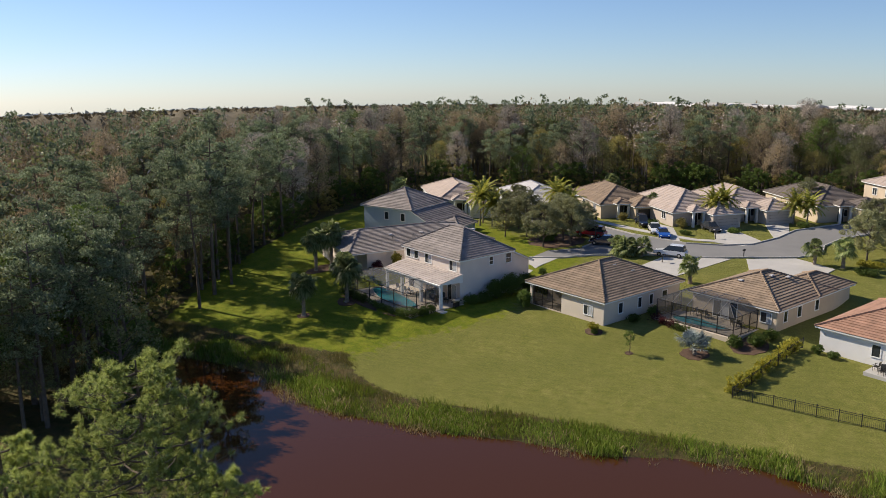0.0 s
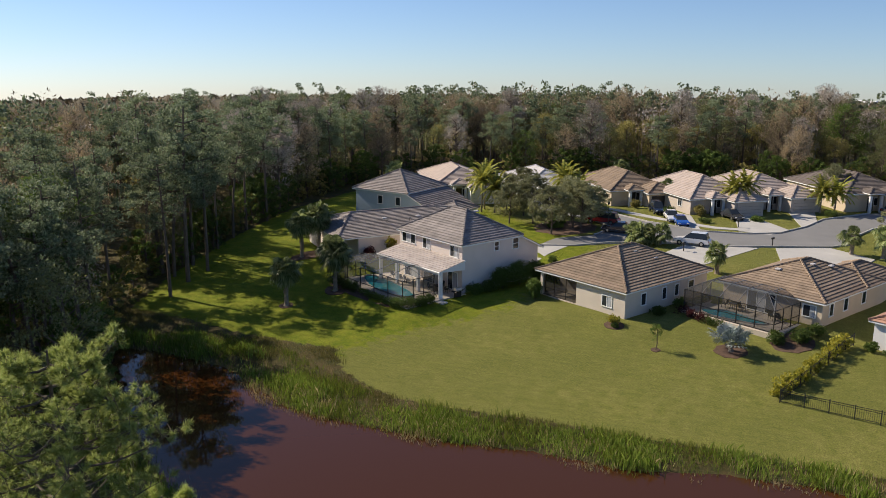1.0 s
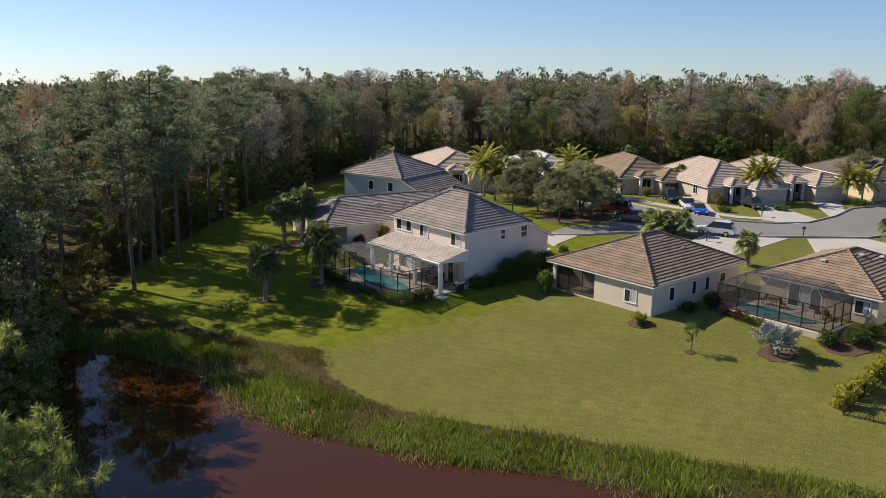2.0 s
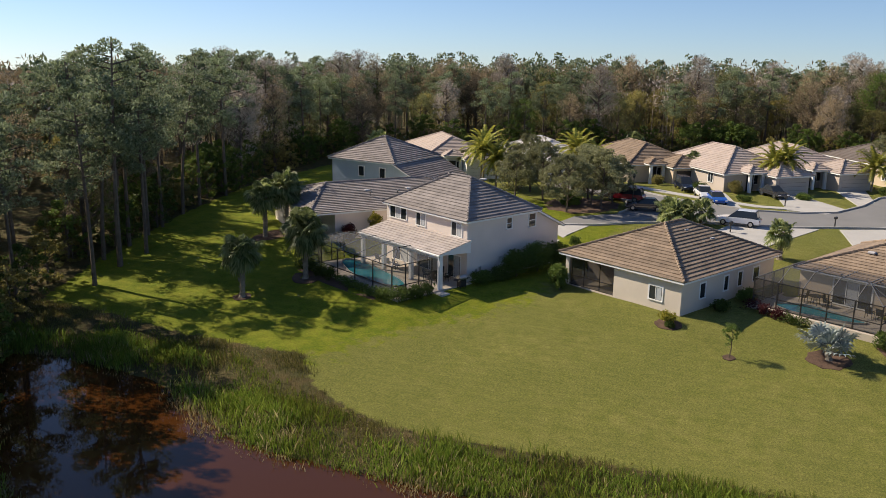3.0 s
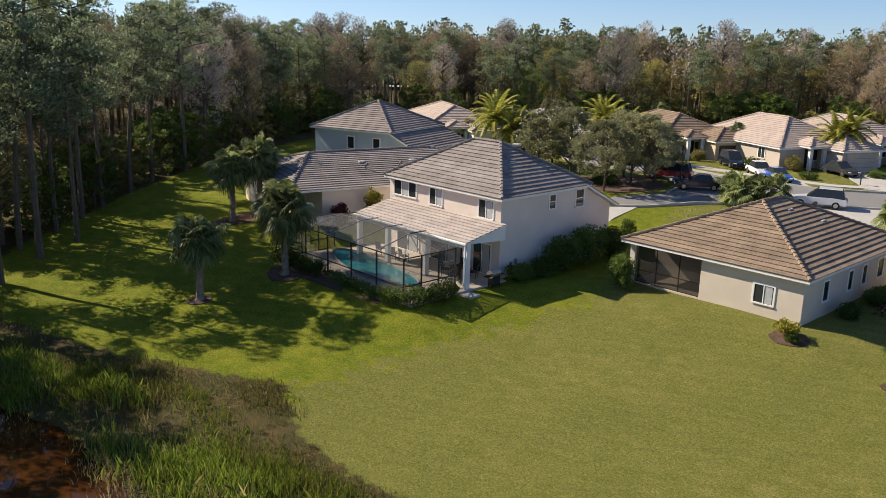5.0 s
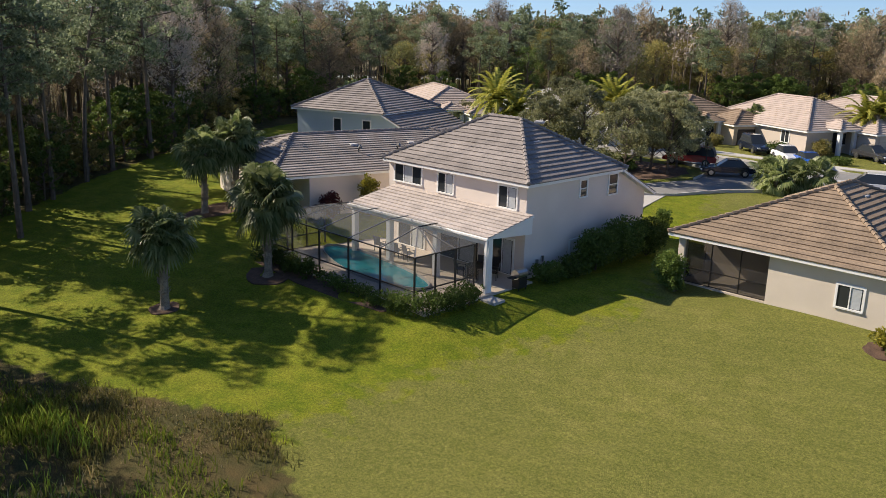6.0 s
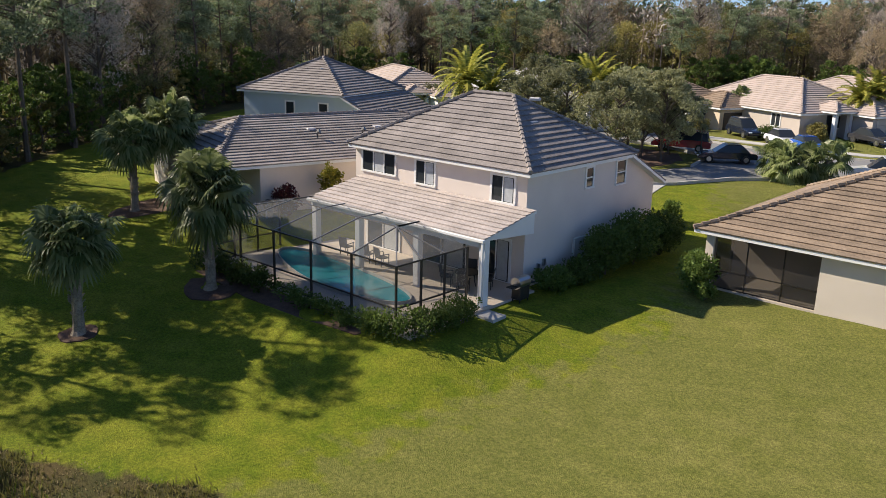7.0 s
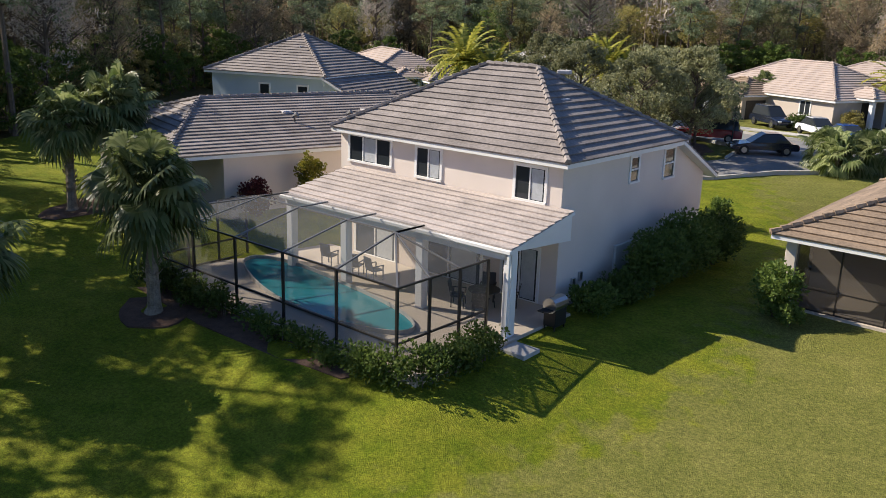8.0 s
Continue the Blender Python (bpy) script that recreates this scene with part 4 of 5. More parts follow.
def wood(name, kinds, spots, mat, label, seed):
    """Many far trees in one mesh."""
    r = np.random.default_rng(seed)
    vs, fs, at = [], [], 0
    xs, ys = np.array([s[0] for s in spots]), np.array([s[1] for s in spots])
    zs = ground(xs, ys)
    for (x, y, *deep), z in zip(spots, zs):
        v, f = kinds[r.integers(len(kinds))]
        a, k = r.uniform(0, 6.28), r.uniform(0.75, 1.12) * (1 - 0.02 * min(1.0, max(0.0, (deep[0] - 70) / 120)) if deep else 1)
        c, s = math.cos(a) * k, math.sin(a) * k
        vs.append(np.stack([v[:, 0] * c - v[:, 1] * s + x, v[:, 0] * s + v[:, 1] * c + y, v[:, 2] * k + z], 1))
        fs.append(f + at)
        at += len(v)
    me = raw_mesh(name, np.concatenate(vs), np.concatenate(fs), mat)
    return tagged(new(name, me), label, "woods", kind="stuff")


far = np.random.default_rng(5)


def spots(n, lo, hi):
    out = []
    while len(out) < n:
        x, y, e = wood_spot(lo, hi, far)
        if -x * 0.9 + y * 0.6 > -20 and (x < 120 or y > 150) and y > -120:
            out.append((x, y, e))
    return out


wood("pine_woods", [light_tree(s, 16.5, 210, "pine") for s in (31, 32, 33)], spots(420, 26, 130), PINE, "far slash pines in the woods", 1)
wood("brown_woods", [light_tree(s, 15.5, 180, "bare") for s in (41, 42, 43)], spots(1250, 24, 180), BROWN, "bare brown cypress woods reaching to the horizon", 2)
wood("green_woods", [light_tree(s, 15.0, 190, "leaf") for s in (51, 52, 53)], spots(420, 24, 200), OAK, "far green trees in the woods", 3)
wood("grey_woods", [light_tree(s, 14.5, 130, "bare") for s in (61, 62)], spots(200, 14, 150), GREYTWIG, "far bare grey trees in the woods", 4)


# ---- the crowns of the woods out to the horizon ----
def canopy(name, label, mat, under, r0, r1, n, tall, long, wide, seed):
    """Bumpy roof of far treetops: a rough sheet with crown clumps scattered over it."""
    r = np.random.default_rng(seed)
    a, d = np.arange(0.7, 4.2, 0.009), np.exp(np.arange(math.log(r0), math.log(r1) + 0.02, 0.025))
    A, D = np.meshgrid(a, d)
    x, y = -20 + D * np.cos(A), 20 + D * np.sin(A)
    z = ground(x, y) + tall * np.clip((D - r0) / 30 + 0.15, 0, 1) + r.normal(size=D.shape) * 1.1
    q = np.arange(D.size).reshape(D.shape)
    q = np.stack([q[:-1, :-1], q[:-1, 1:], q[1:, 1:], q[1:, :-1]], -1).reshape(-1, 4)
    woods = tagged(new(name, raw_mesh(name, np.stack([x, y, z], -1).reshape(-1, 3), q, under)), label, "woods", kind="stuff")
    A, D = r.uniform(0.7, 4.2, n), np.exp(r.uniform(math.log(r0 + 25), math.log(r1), n))
    x, y = -20 + D * np.cos(A), 20 + D * np.sin(A)
    p = np.stack([x, y, ground(x, y) + tall + r.uniform(-0.8, 2.0, n)], 1)
    global rng
    rng = np.random.default_rng(seed + 1)
    v, f = cards(p, long, wide, np.array((0, 0, 0.3)), 0.9)
    new("crowns", raw_mesh("crowns", v, f, mat)).parent = woods


CANOPY = material("brown woods floor of twigs", (0.12, 0.098, 0.058), 0.95, 0.6, 0.05, 0.6, 0.2)
FAR_BROWN = leaf_material("far bare twigs", (0.12, 0.10, 0.055), (0.22, 0.17, 0.10), 0.9, 0.1)
# blue grey base carries the distance haze, painted into the colour
FAR_HAZE = material("far woods with haze in the colour", (0.11, 0.14, 0.17), 0.95, 0.7, 0.5, 0.1, 0.1)
canopy("cypress_woods", "bare brown cypress woods reaching far away", FAR_BROWN, CANOPY, 185, 700, 52000, 12.5, 2.0, 1.1, 81)
canopy("distant_woods", "line of distant woods coloured blue green by painted haze", HAZE, FAR_HAZE, 690, 3400, 7000, 15.0, 6.0, 4.0, 82)


# ---- pale roofs of a far town over the treetops ----
town = thing("distant_town", "pale low buildings of a distant town beyond the woods", "town", kind="stuff")
r = random.Random(17)
for mat, n in ((STUCCO_WHITE, 46), (PAVING, 34)):
    bm = bmesh.new()
    for i in range(n):
        a, d = radians(r.uniform(93, 124)), r.uniform(330, 430)
        x, y = -20 + d * math.cos(a), 20 + d * math.sin(a)
        g, w, dep, h = ground_at(x, y), r.uniform(3, 9), r.uniform(3, 6), r.uniform(14.6, 16.2)
        box(bm, (x - w, y - dep, g), (x + w, y + dep, g + h))
        tops = [(x - w, y - dep, g + h), (x + w, y - dep, g + h), (x + w, y + dep, g + h), (x - w, y + dep, g + h), (x - w, y, g + h + 0.9), (x + w, y, g + h + 0.9)]
        v = [bm.verts.new(p) for p in tops]
        for q in ((0, 1, 5, 4), (2, 3, 4, 5), (0, 4, 3), (1, 2, 5)):
            bm.faces.new([v[k] for k in q])
    tagged(part("buildings", bm, mat, town), kind="stuff")


# ---- plants in the gardens ----
def fan_leaf(bm, base, out, size, folds, drop, reach=0.45, roll=0.0):
    """A palm fan: stalk and pleated fingers."""
    out = Vector(out).normalized()
    side = out.cross(Vector((0, 0, 1)))
    side = side.normalized() if side.length > 1e-3 else Vector((1, 0, 0))
    up = side.cross(out)
    side, up = side * math.cos(roll) + up * math.sin(roll), up * math.cos(roll) - side * math.sin(roll)
    hub = Vector(base) + out * size * reach
    tube(bm, [base, hub], [0.02, 0.012], 3)
    for k in range(folds):
        a = radians(-105 + 210 * k / (folds - 1))
        d = out * math.cos(a) + side * math.sin(a)
        tip = hub + d * size * (0.55 + 0.1 * math.cos(a)) + up * 0.10 * size - Vector((0, 0, drop * size * (0.3 + 0.3 * abs(math.sin(a)))))
        w = (side * math.cos(a) - out * math.sin(a)) * size * 0.05
        mid = hub + d * size * 0.32 + up * 0.03 * size
        tip.z -= size * 0.16
        ring = [bm.verts.new(p) for p in (hub, mid + w, mid.lerp(tip, 0.6) + w * 0.7 + up * 0.05 * size, tip, mid.lerp(tip, 0.6) - w * 0.7 + up * 0.05 * size, mid - w)]
        bm.faces.new((ring[0], ring[1], ring[5])), bm.faces.new((ring[1], ring[2], ring[4], ring[5])), bm.faces.new((ring[2], ring[3], ring[4]))


def fan_palm(x, y, tall, crown, label, mat=PALM, seed=0, fronds=74, size=1.2, group="cabbage palms", folds=17, trunk_r=0.23, name="palm_tree", fall=135, droop=1.0):
    r = random.Random(seed)
    p = thing(name, label, "palm", (x, y, ground_at(x, y) - 0.06), group, turn=r.uniform(0, 360))
    bm = tube(bmesh.new(), [(0, 0, 0), (0.02, 0.02, 0.25), (0.05, 0, tall * 0.4), (0.1, 0.05, tall * 0.75), (0.12, 0.05, tall)], [trunk_r * 1.6, trunk_r * 1.1, trunk_r * 0.95, trunk_r, trunk_r * 1.1], 10)
    for k in range(int(tall * 16)):
        h, a = tall * (0.2 + 0.78 * r.random()), r.uniform(0, 6.28)
        o = Vector((math.cos(a), math.sin(a), 0)) * trunk_r
        c = Vector((0.1 * h / tall, 0.03, h))
        beam(bm, c + o * 0.9, c + o * 1.5 + Vector((0, 0, 0.16)), 0.07, 0.03)
    part("trunk", bm, PALMBARK, p, "rough trunk with old leaf bases")
    bm = bmesh.new()
    for k in range(fronds):
        e = radians(80 - fall * (k + r.random()) / fronds)
        a = k * 2.4 + r.uniform(-0.3, 0.3)
        d = (math.cos(a) * math.cos(e), math.sin(a) * math.cos(e), math.sin(e))
        fan_leaf(bm, (0.12, 0.05, tall), d, crown * size * r.uniform(0.7, 1.1), folds, droop * (0.15 + 0.55 * (k / fronds) * r.random() + 0.2 * r.random()), r.uniform(0.4, 0.9), r.uniform(-0.7, 0.7))
    part("crown", bm, mat, p)
    return p


fan_palm(-12.3, -12.2, 4.1, 1.25, "cabbage palm with dark round crown on the lawn", seed=1)
fan_palm(-11.8, -6.1, 4.6, 1.5, "cabbage palm with full drooping crown beside the pool hedge", seed=2, fronds=84)
fan_palm(-26.1, -2.1, 4.4, 1.4, "cabbage palm in a mulched bed", seed=3)
fan_palm(-25.6, 0.2, 4.9, 1.4, "cabbage palm in a mulched bed", seed=4)
fan_palm(14.2, 30.6, 2.7, 1.15, "small cabbage palm beside the driveway", seed=5, fronds=34)
fan_palm(24.3, 51.5, 2.8, 1.25, "small cabbage palm near the street", seed=6, fronds=34)
fan_palm(20.9, 50.3, 2.6, 1.1, "small cabbage palm near the street", seed=7, fronds=30)
fan_palm(-16.0, 62.6, 3.2, 1.05, "slim palm in a front garden", seed=8, fronds=30)
fan_palm(-57, 36, 3.5, 1.5, "cabbage palm behind the houses", seed=9, fronds=34)
fan_palm(-33, 72, 3.5, 1.6, "cabbage palm at the edge of the woods", seed=10, fronds=34)
fan_palm(27.6, 12.2, 0.6, 1.65, "silver bismarck palm with stiff fan leaves", SILVER, 11, 24, 1.1, "", 12, 0.2, "bismarck_palm", 68, 0.1)
for i, (x, y) in enumerate(((0.4, 35.6), (1.6, 36.6), (-0.8, 34.6), (-1.6, 35.8))):
    fan_palm(x, y, 1.2 + 0.4 * (i % 2), 1.15, "low clump palm beside the street", seed=30 + i, fronds=30, group="low palms beside the street")


def feather_palm(x, y, tall, label, seed, mat=PALM_YELLOW, group="yellow green feather palms"):
    r = random.Random(seed)
    p = thing("palm_tree", label, "palm", (x, y, ground_at(x, y) - 0.06), group)
    part("trunk", tube(bmesh.new(), [(0, 0, 0), (0.1, 0, tall * 0.5), (0.15, 0.1, tall)], [0.16, 0.11, 0.09], 8), PALMBARK, p)
    bm = bmesh.new()
    for k in range(26):
        a, e = k * 2.4, radians(75 - 90 * k / 26)
        d = Vector((math.cos(a) * math.cos(e), math.sin(a) * math.cos(e), math.sin(e)))
        side = Vector((-math.sin(a), math.cos(a), 0))
        prev = Vector((0.15, 0.1, tall))
        for s in range(10):
            nxt = prev + d * 0.33
            d = (d - Vector((0, 0, 0.13))).normalized()
            for q in (-1, 1):
                tip = nxt + side * q * 0.72 * (1 - 0.06 * s) + d * 0.25 - Vector((0, 0, 0.14))
                bm.faces.new([bm.verts.new(v) for v in (prev, nxt, tip)])
                tip2 = prev + side * q * 0.65 * (1 - 0.06 * s) + d * 0.22 - Vector((0, 0, 0.10))
                bm.faces.new([bm.verts.new(v) for v in (prev, prev.lerp(nxt, 0.5), tip2)])
            prev = nxt
    part("crown", bm, mat, p)


for i, (x, y, t) in enumerate(((-30.5, 33.5, 4.6), (-28.5, 34.5, 3.6), (-32, 35.5, 5.0), (-24.5, 46.8, 4.2), (-22.6, 47.6, 3.4), (-26.2, 47.8, 4.4), (-4.6, 64.0, 3.6), (-3.4, 65.2, 4.0), (4.6, 74.5, 3.2), (6.0, 76.5, 3.0))):
    feather_palm(x, y, t * 1.12, "feather palm with yellow green fronds between the houses", 50 + i)

STREET_OAK = leaf_material("greyish oak leaves", (0.17, 0.18, 0.08), (0.38, 0.37, 0.20))
OAKS = [broad_parts(81, 6.4, 80, 80, STREET_OAK, 0.46, 0.22, low=0.28), broad_parts(82, 5.8, 80, 80, STREET_OAK, 0.5, 0.22, low=0.26)]
for i, (x, y, s) in enumerate(((-12.2, 30.2, 1.0), (-12.6, 35.2, 1.08), (-10.4, 34.4, 1.05), (-15.5, 38.2, 1.1), (-18.5, 33.0, 1.05), (-11.8, 38.4, 0.95), (-24, 36.5, 1.1), (-29.0, 37.6, 0.95), (-21, 30.5, 0.9), (24.6, 58.0, 1.15), (21.8, 66.2, 1.1), (26.5, 63, 1.2), (2.0, 84.0, 1.0), (-38, 40, 0.9))):
    tree("street_tree", OAKS[i % 2], x, y, "small oak with greyish green crown near the street", "tree", s * 1.06, 50 * i, "oaks near the street")


def shrub(x, y, rx, ry, h, mat, label, name="shrub", n=0, leaf=0.14, per=42, group="", z=None):
    """A rounded shrub: short stems and dense leaves."""
    global rng
    rng = np.random.default_rng(int(abs(x * 131 + y * 17)) + 3)
    p = thing(name, label, "shrub", (x, y, (ground_at(x, y) if z is None else z) - 0.03), group)
    n = n or int(min(150, 16 + 26 * rx * ry * h))
    pts = ball_points(n, 0.35) * (rx * 0.78, ry * 0.78, h * 0.38) + (0, 0, h * 0.52)
    size = 0.34 * min(rx, ry, h)
    me = leafy("leaves", np.c_[pts, np.full(n, max(size, 0.14))], per, leaf, leaf * 0.6, mat, 0.9, 0.3)
    new("leaves", me).parent = p
    bm = bmesh.new()
    for q in pts[:7]:
        tube(bm, [(0, 0, 0), tuple(q)], [0.03, 0.01], 4)
    part("woody_base", bm, BARK, p)
    return p


def hedge(a, b, wide, h, mat, label, n, leaf=0.12, per=48, category="hedge", ragged=0.1):
    """A clipped hedge between two points: a dense body of leaves over stems."""
    global rng
    rng = np.random.default_rng(int(abs(a[0] * 91 + a[1] * 13)) + 5)
    t = rng.random(n)
    x, y = a[0] + (b[0] - a[0]) * t, a[1] + (b[1] - a[1]) * t
    dx, dy = unit(np.array([(b[1] - a[1]), -(b[0] - a[0])]))
    off = rng.uniform(-0.5, 0.5, n) * wide
    z = ground(x, y) + h * (0.25 + 0.6 * rng.random(n)) + rng.normal(size=n) * ragged
    me = leafy("leaves", np.stack([x + dx * off, y + dy * off, z, np.full(n, 0.30)], 1), per, leaf, leaf * 0.6, mat, 1.0, 0.3)
    p = thing("hedge", label, category, (0, 0, 0))
    new("leaves", me).parent = p
    bm = bmesh.new()
    for k in range(0, n, 6):
        g = ground_at(x[k], y[k])
        tube(bm, [(x[k], y[k], g - 0.05), (x[k] + 0.05, y[k], max(z[k], g + 0.2))], [0.025, 0.012], 4)
    tagged(part("woody_base", bm, BARK, p), kind="stuff")


hedge((-15.2, -4.75), (-9.0, -4.8), 0.9, 0.95, BUSH, "clipped green hedge along the pool cage", 110)
hedge((-8.4, -4.8), (-3.2, -4.85), 0.6, 0.7, BUSH, "low loose hedge of mixed shrubs along the pool cage", 60, ragged=0.16)
hedge((-2.9, -4.85), (-0.6, -4.5), 0.9, 1.1, BUSH, "clipped green hedge at the corner of the pool cage", 60)
hedge((-0.45, -4.3), (-0.35, -0.9), 1.0, 1.2, BUSH, "dense clipped hedge beside the pool cage", 110)
hedge((35.0, 7.2), (34.3, 20.8), 1.1, 1.25, CROTON, "yellow green croton hedge along the fence", 150, 0.22, 34, ragged=0.25)
hedge((18.4, 16.5), (22.2, 16.3), 0.8, 0.8, REDLEAF, "low red and green hedge beside the pool deck", 40)
hedge((22.0, 16.2), (24.0, 16.2), 0.8, 0.6, BUSH, "low green hedge beside the pool deck", 26)
for x, y, rx, ry, h, m, w in (
    (0.2, 9.0, 1.3, 1.9, 2.7, BUSH, "tall dark shrub against the side wall"), (0.3, 11.6, 1.4, 2.0, 3.0, BUSH, "tall dark shrub against the side wall"), (0.4, 14.2, 1.3, 1.8, 2.6, BUSH, "tall dark shrub against the side wall"),
    (-0.2, 4.9, 1.0, 1.4, 1.15, BUSH, "low dark shrub against the side wall"), (0.0, 6.9, 1.1, 1.3, 1.3, BUSH, "low dark shrub against the side wall"), (4.9, 9.2, 1.05, 1.05, 2.2, BUSH, "leafy green shrub at the porch corner"), (5.6, 8.7, 0.6, 0.6, 0.9, BUSH, "low green shrub at the porch corner"),
    (16.6, 8.6, 0.8, 0.7, 1.1, CROTON, "yellowish green shrub at the corner of the house"), (17.2, 8.2, 0.5, 0.5, 0.5, BUSH, "small green shrub at the corner of the house"), (29.6, 16.4, 1.0, 1.0, 1.3, BUSH, "round clipped green shrub beside the pool deck"),
    (31.2, 18.2, 1.0, 1.2, 1.4, BUSH, "dark green shrub beside the pool deck"), (31.6, 20.3, 0.9, 1.0, 1.2, BUSH, "dark green shrub against the house"), (36.5, 21.0, 0.8, 0.6, 1.1, BUSH, "green shrub against the house"), (38.2, 20.8, 0.8, 0.6, 0.8, BUSH, "low green shrub against the house"),
    (-17.4, 2.7, 0.8, 1.0, 2.0, REDLEAF, "dark red shrub against the wall"), (-16.5, 5.3, 0.8, 0.9, 3.2, CROTON, "round clipped yellow green shrub beside the house"), (17.6, 14.5, 0.8, 1.2, 0.9, BUSH, "green shrub against the side wall"), (17.7, 18.5, 0.9, 1.4, 1.1, BUSH, "green shrub against the side wall"),
    (-1.5, 19.2, 0.7, 0.7, 1.9, BUSH, "slim young tree in a front garden"), (-9.5, 54.2, 1.3, 1.0, 1.6, BUSH, "green shrub in a front garden"), (-6.0, 57.4, 1.2, 1.0, 1.9, AUTUMN, "round shrub in a front garden"), (-2.6, 53.6, 1.2, 0.8, 0.8, BUSH, "low shrub on a front lawn"), (-17, 55.5, 1.0, 1.0, 1.5, AUTUMN, "round yellowish shrub on a front lawn"),
    (1.8, 60.5, 1.6, 1.0, 0.9, BUSH, "low shrub on a front lawn"), (26.5, 55, 2.6, 1.8, 0.7, CROTON, "low yellow green ground cover near the street"), (28, 50.5, 2.2, 1.4, 0.9, BUSH, "low green shrub near the street"), (7.4, 72.5, 1.2, 1.0, 1.2, BUSH, "green shrub in a front garden"), (-20.5, 45.5, 1.3, 1.3, 1.5, BUSH, "green shrub near the street"), (-33, 42.5, 1.3, 1.3, 1.8, BUSH, "green shrub between houses"), (-14.5, 33.5, 1.6, 1.6, 0.7, BUSH, "low ground cover under the oaks"), (-16.5, 36.0, 1.8, 1.6, 0.7, BUSH, "low ground cover under the oaks"),
):
    shrub(x, y, rx, ry, h, m, w)
sap = tree("young_tree", broad_parts(91, 2.6, 16, 34, BUSH, 0.24, 0.14, low=0.4), 22.6, 7.5, "thin young tree with sparse leaves on the lawn", "tree")
for x, y, rx, ry in ((-11.8, -6.1, 1.6, 1.2), (-12.3, -12.2, 0.8, 0.8), (-26, -1.0, 1.6, 2.6), (27.6, 12.2, 1.5, 1.5), (22.6, 7.5, 0.45, 0.45), (16.8, 8.5, 1.1, 0.9), (-8.5, -5.1, 6.0, 0.6), (30.6, 17.6, 1.9, 2.2), (-13.5, 34.5, 4.5, 5.0)):
    r = random.Random(int(x * 7 + y))
    laid("mulch_bed", [(x + rx * math.cos(a) * k, y + ry * math.sin(a) * k) for a, k in [(2 * math.pi * i / 18, r.uniform(0.9, 1.08)) for i in range(18)]], 0.03, MULCH, "bed of brown bark mulch round the planting", "mulch bed")


# ---- reeds along the pond ----
def blades(name, label, mat, n, lo, hi, tall, seed, wide=0.05, clump=0.35, poly=SHORE):
    """Grass blades in tufts from lo to hi metres behind the shore."""
    r = np.random.default_rng(seed)
    xs, ys = [], []
    pts = np.stack([r.uniform(-30, 64, n * 14), r.uniform(-40, 10, n * 14)], 1)
    e = away(pts[:, 0], pts[:, 1], SHORE)
    thin = np.sin(pts[:, 0] * 0.6 + 2.1 * seed) * np.sin(pts[:, 1] * 0.75 + 2 * seed) + 0.6 * np.sin(pts[:, 0] * 0.31 + pts[:, 1] * 0.4 + seed)
    ok = (e > lo) & (e < hi) & (away(pts[:, 0], pts[:, 1], LAWN) > 0.05) & (thin > r.uniform(-0.6, 0.7, len(pts)))
    pts = pts[ok][:n]
    k = 9
    p = np.repeat(pts, k, 0) + r.normal(size=(len(pts) * k, 2)) * clump
    z = ground(p[:, 0], p[:, 1])
    z = np.maximum(z, -2.5)
    h = tall * r.uniform(0.5, 1.15, len(p)) * (0.75 + 0.35 * np.sin(p[:, 0] * 0.5) * np.sin(p[:, 1] * 0.7))
    a = r.uniform(0, 6.28, len(p))
    lean = r.normal(size=(len(p), 2)) * 0.28 * h[:, None]
    w = np.stack([np.cos(a), np.sin(a)], 1) * wide / 2
    base = np.c_[p, z - 0.05]
    mid = base + np.c_[lean * 0.35, h * 0.6]
    tip = base + np.c_[lean, h]
    W = np.c_[w, np.zeros(len(p))]
    v = np.stack([base - W, base + W, mid + W * 0.8, tip, mid - W * 0.8], 1).reshape(-1, 3)
    me = raw_mesh(name, v, np.arange(len(v)).reshape(-1, 5), mat)
    return tagged(new(name, me), label, "reeds", kind="stuff")


LUSHREED = leaf_material("bright green sedge", (0.10, 0.165, 0.014), (0.25, 0.30, 0.055), 0.7, 0.3)
blades("reeds", "green reeds and sedge along the pond", REED, 3000, 0.1, 6, 0.7, 1, 0.045)
blades("reeds", "bright green sedge tufts along the pond", LUSHREED, 3400, 0.1, 4.2, 0.95, 2, 0.05)
blades("dry_reeds", "straw coloured dry reeds at the edge of the pond", STRAW, 1900, -0.8, 0.7, 0.5, 3, 0.05)
blades("pale_reeds", "pale bleached reed clumps along the pond", STRAW, 500, 0.4, 3.0, 0.95, 8, 0.05)
blades("dry_grass", "dry brown grass between lawn and reeds", STRAW, 2400, 4.0, 14, 0.24, 4, 0.05)
BROWNGRASS = leaf_material("brown green grass", (0.13, 0.125, 0.03), (0.27, 0.24, 0.075), 0.8, 0.25)
blades("marsh_grass", "brown green marsh grass on the bank", BROWNGRASS, 4200, 2.5, 14, 0.40, 5, 0.045)


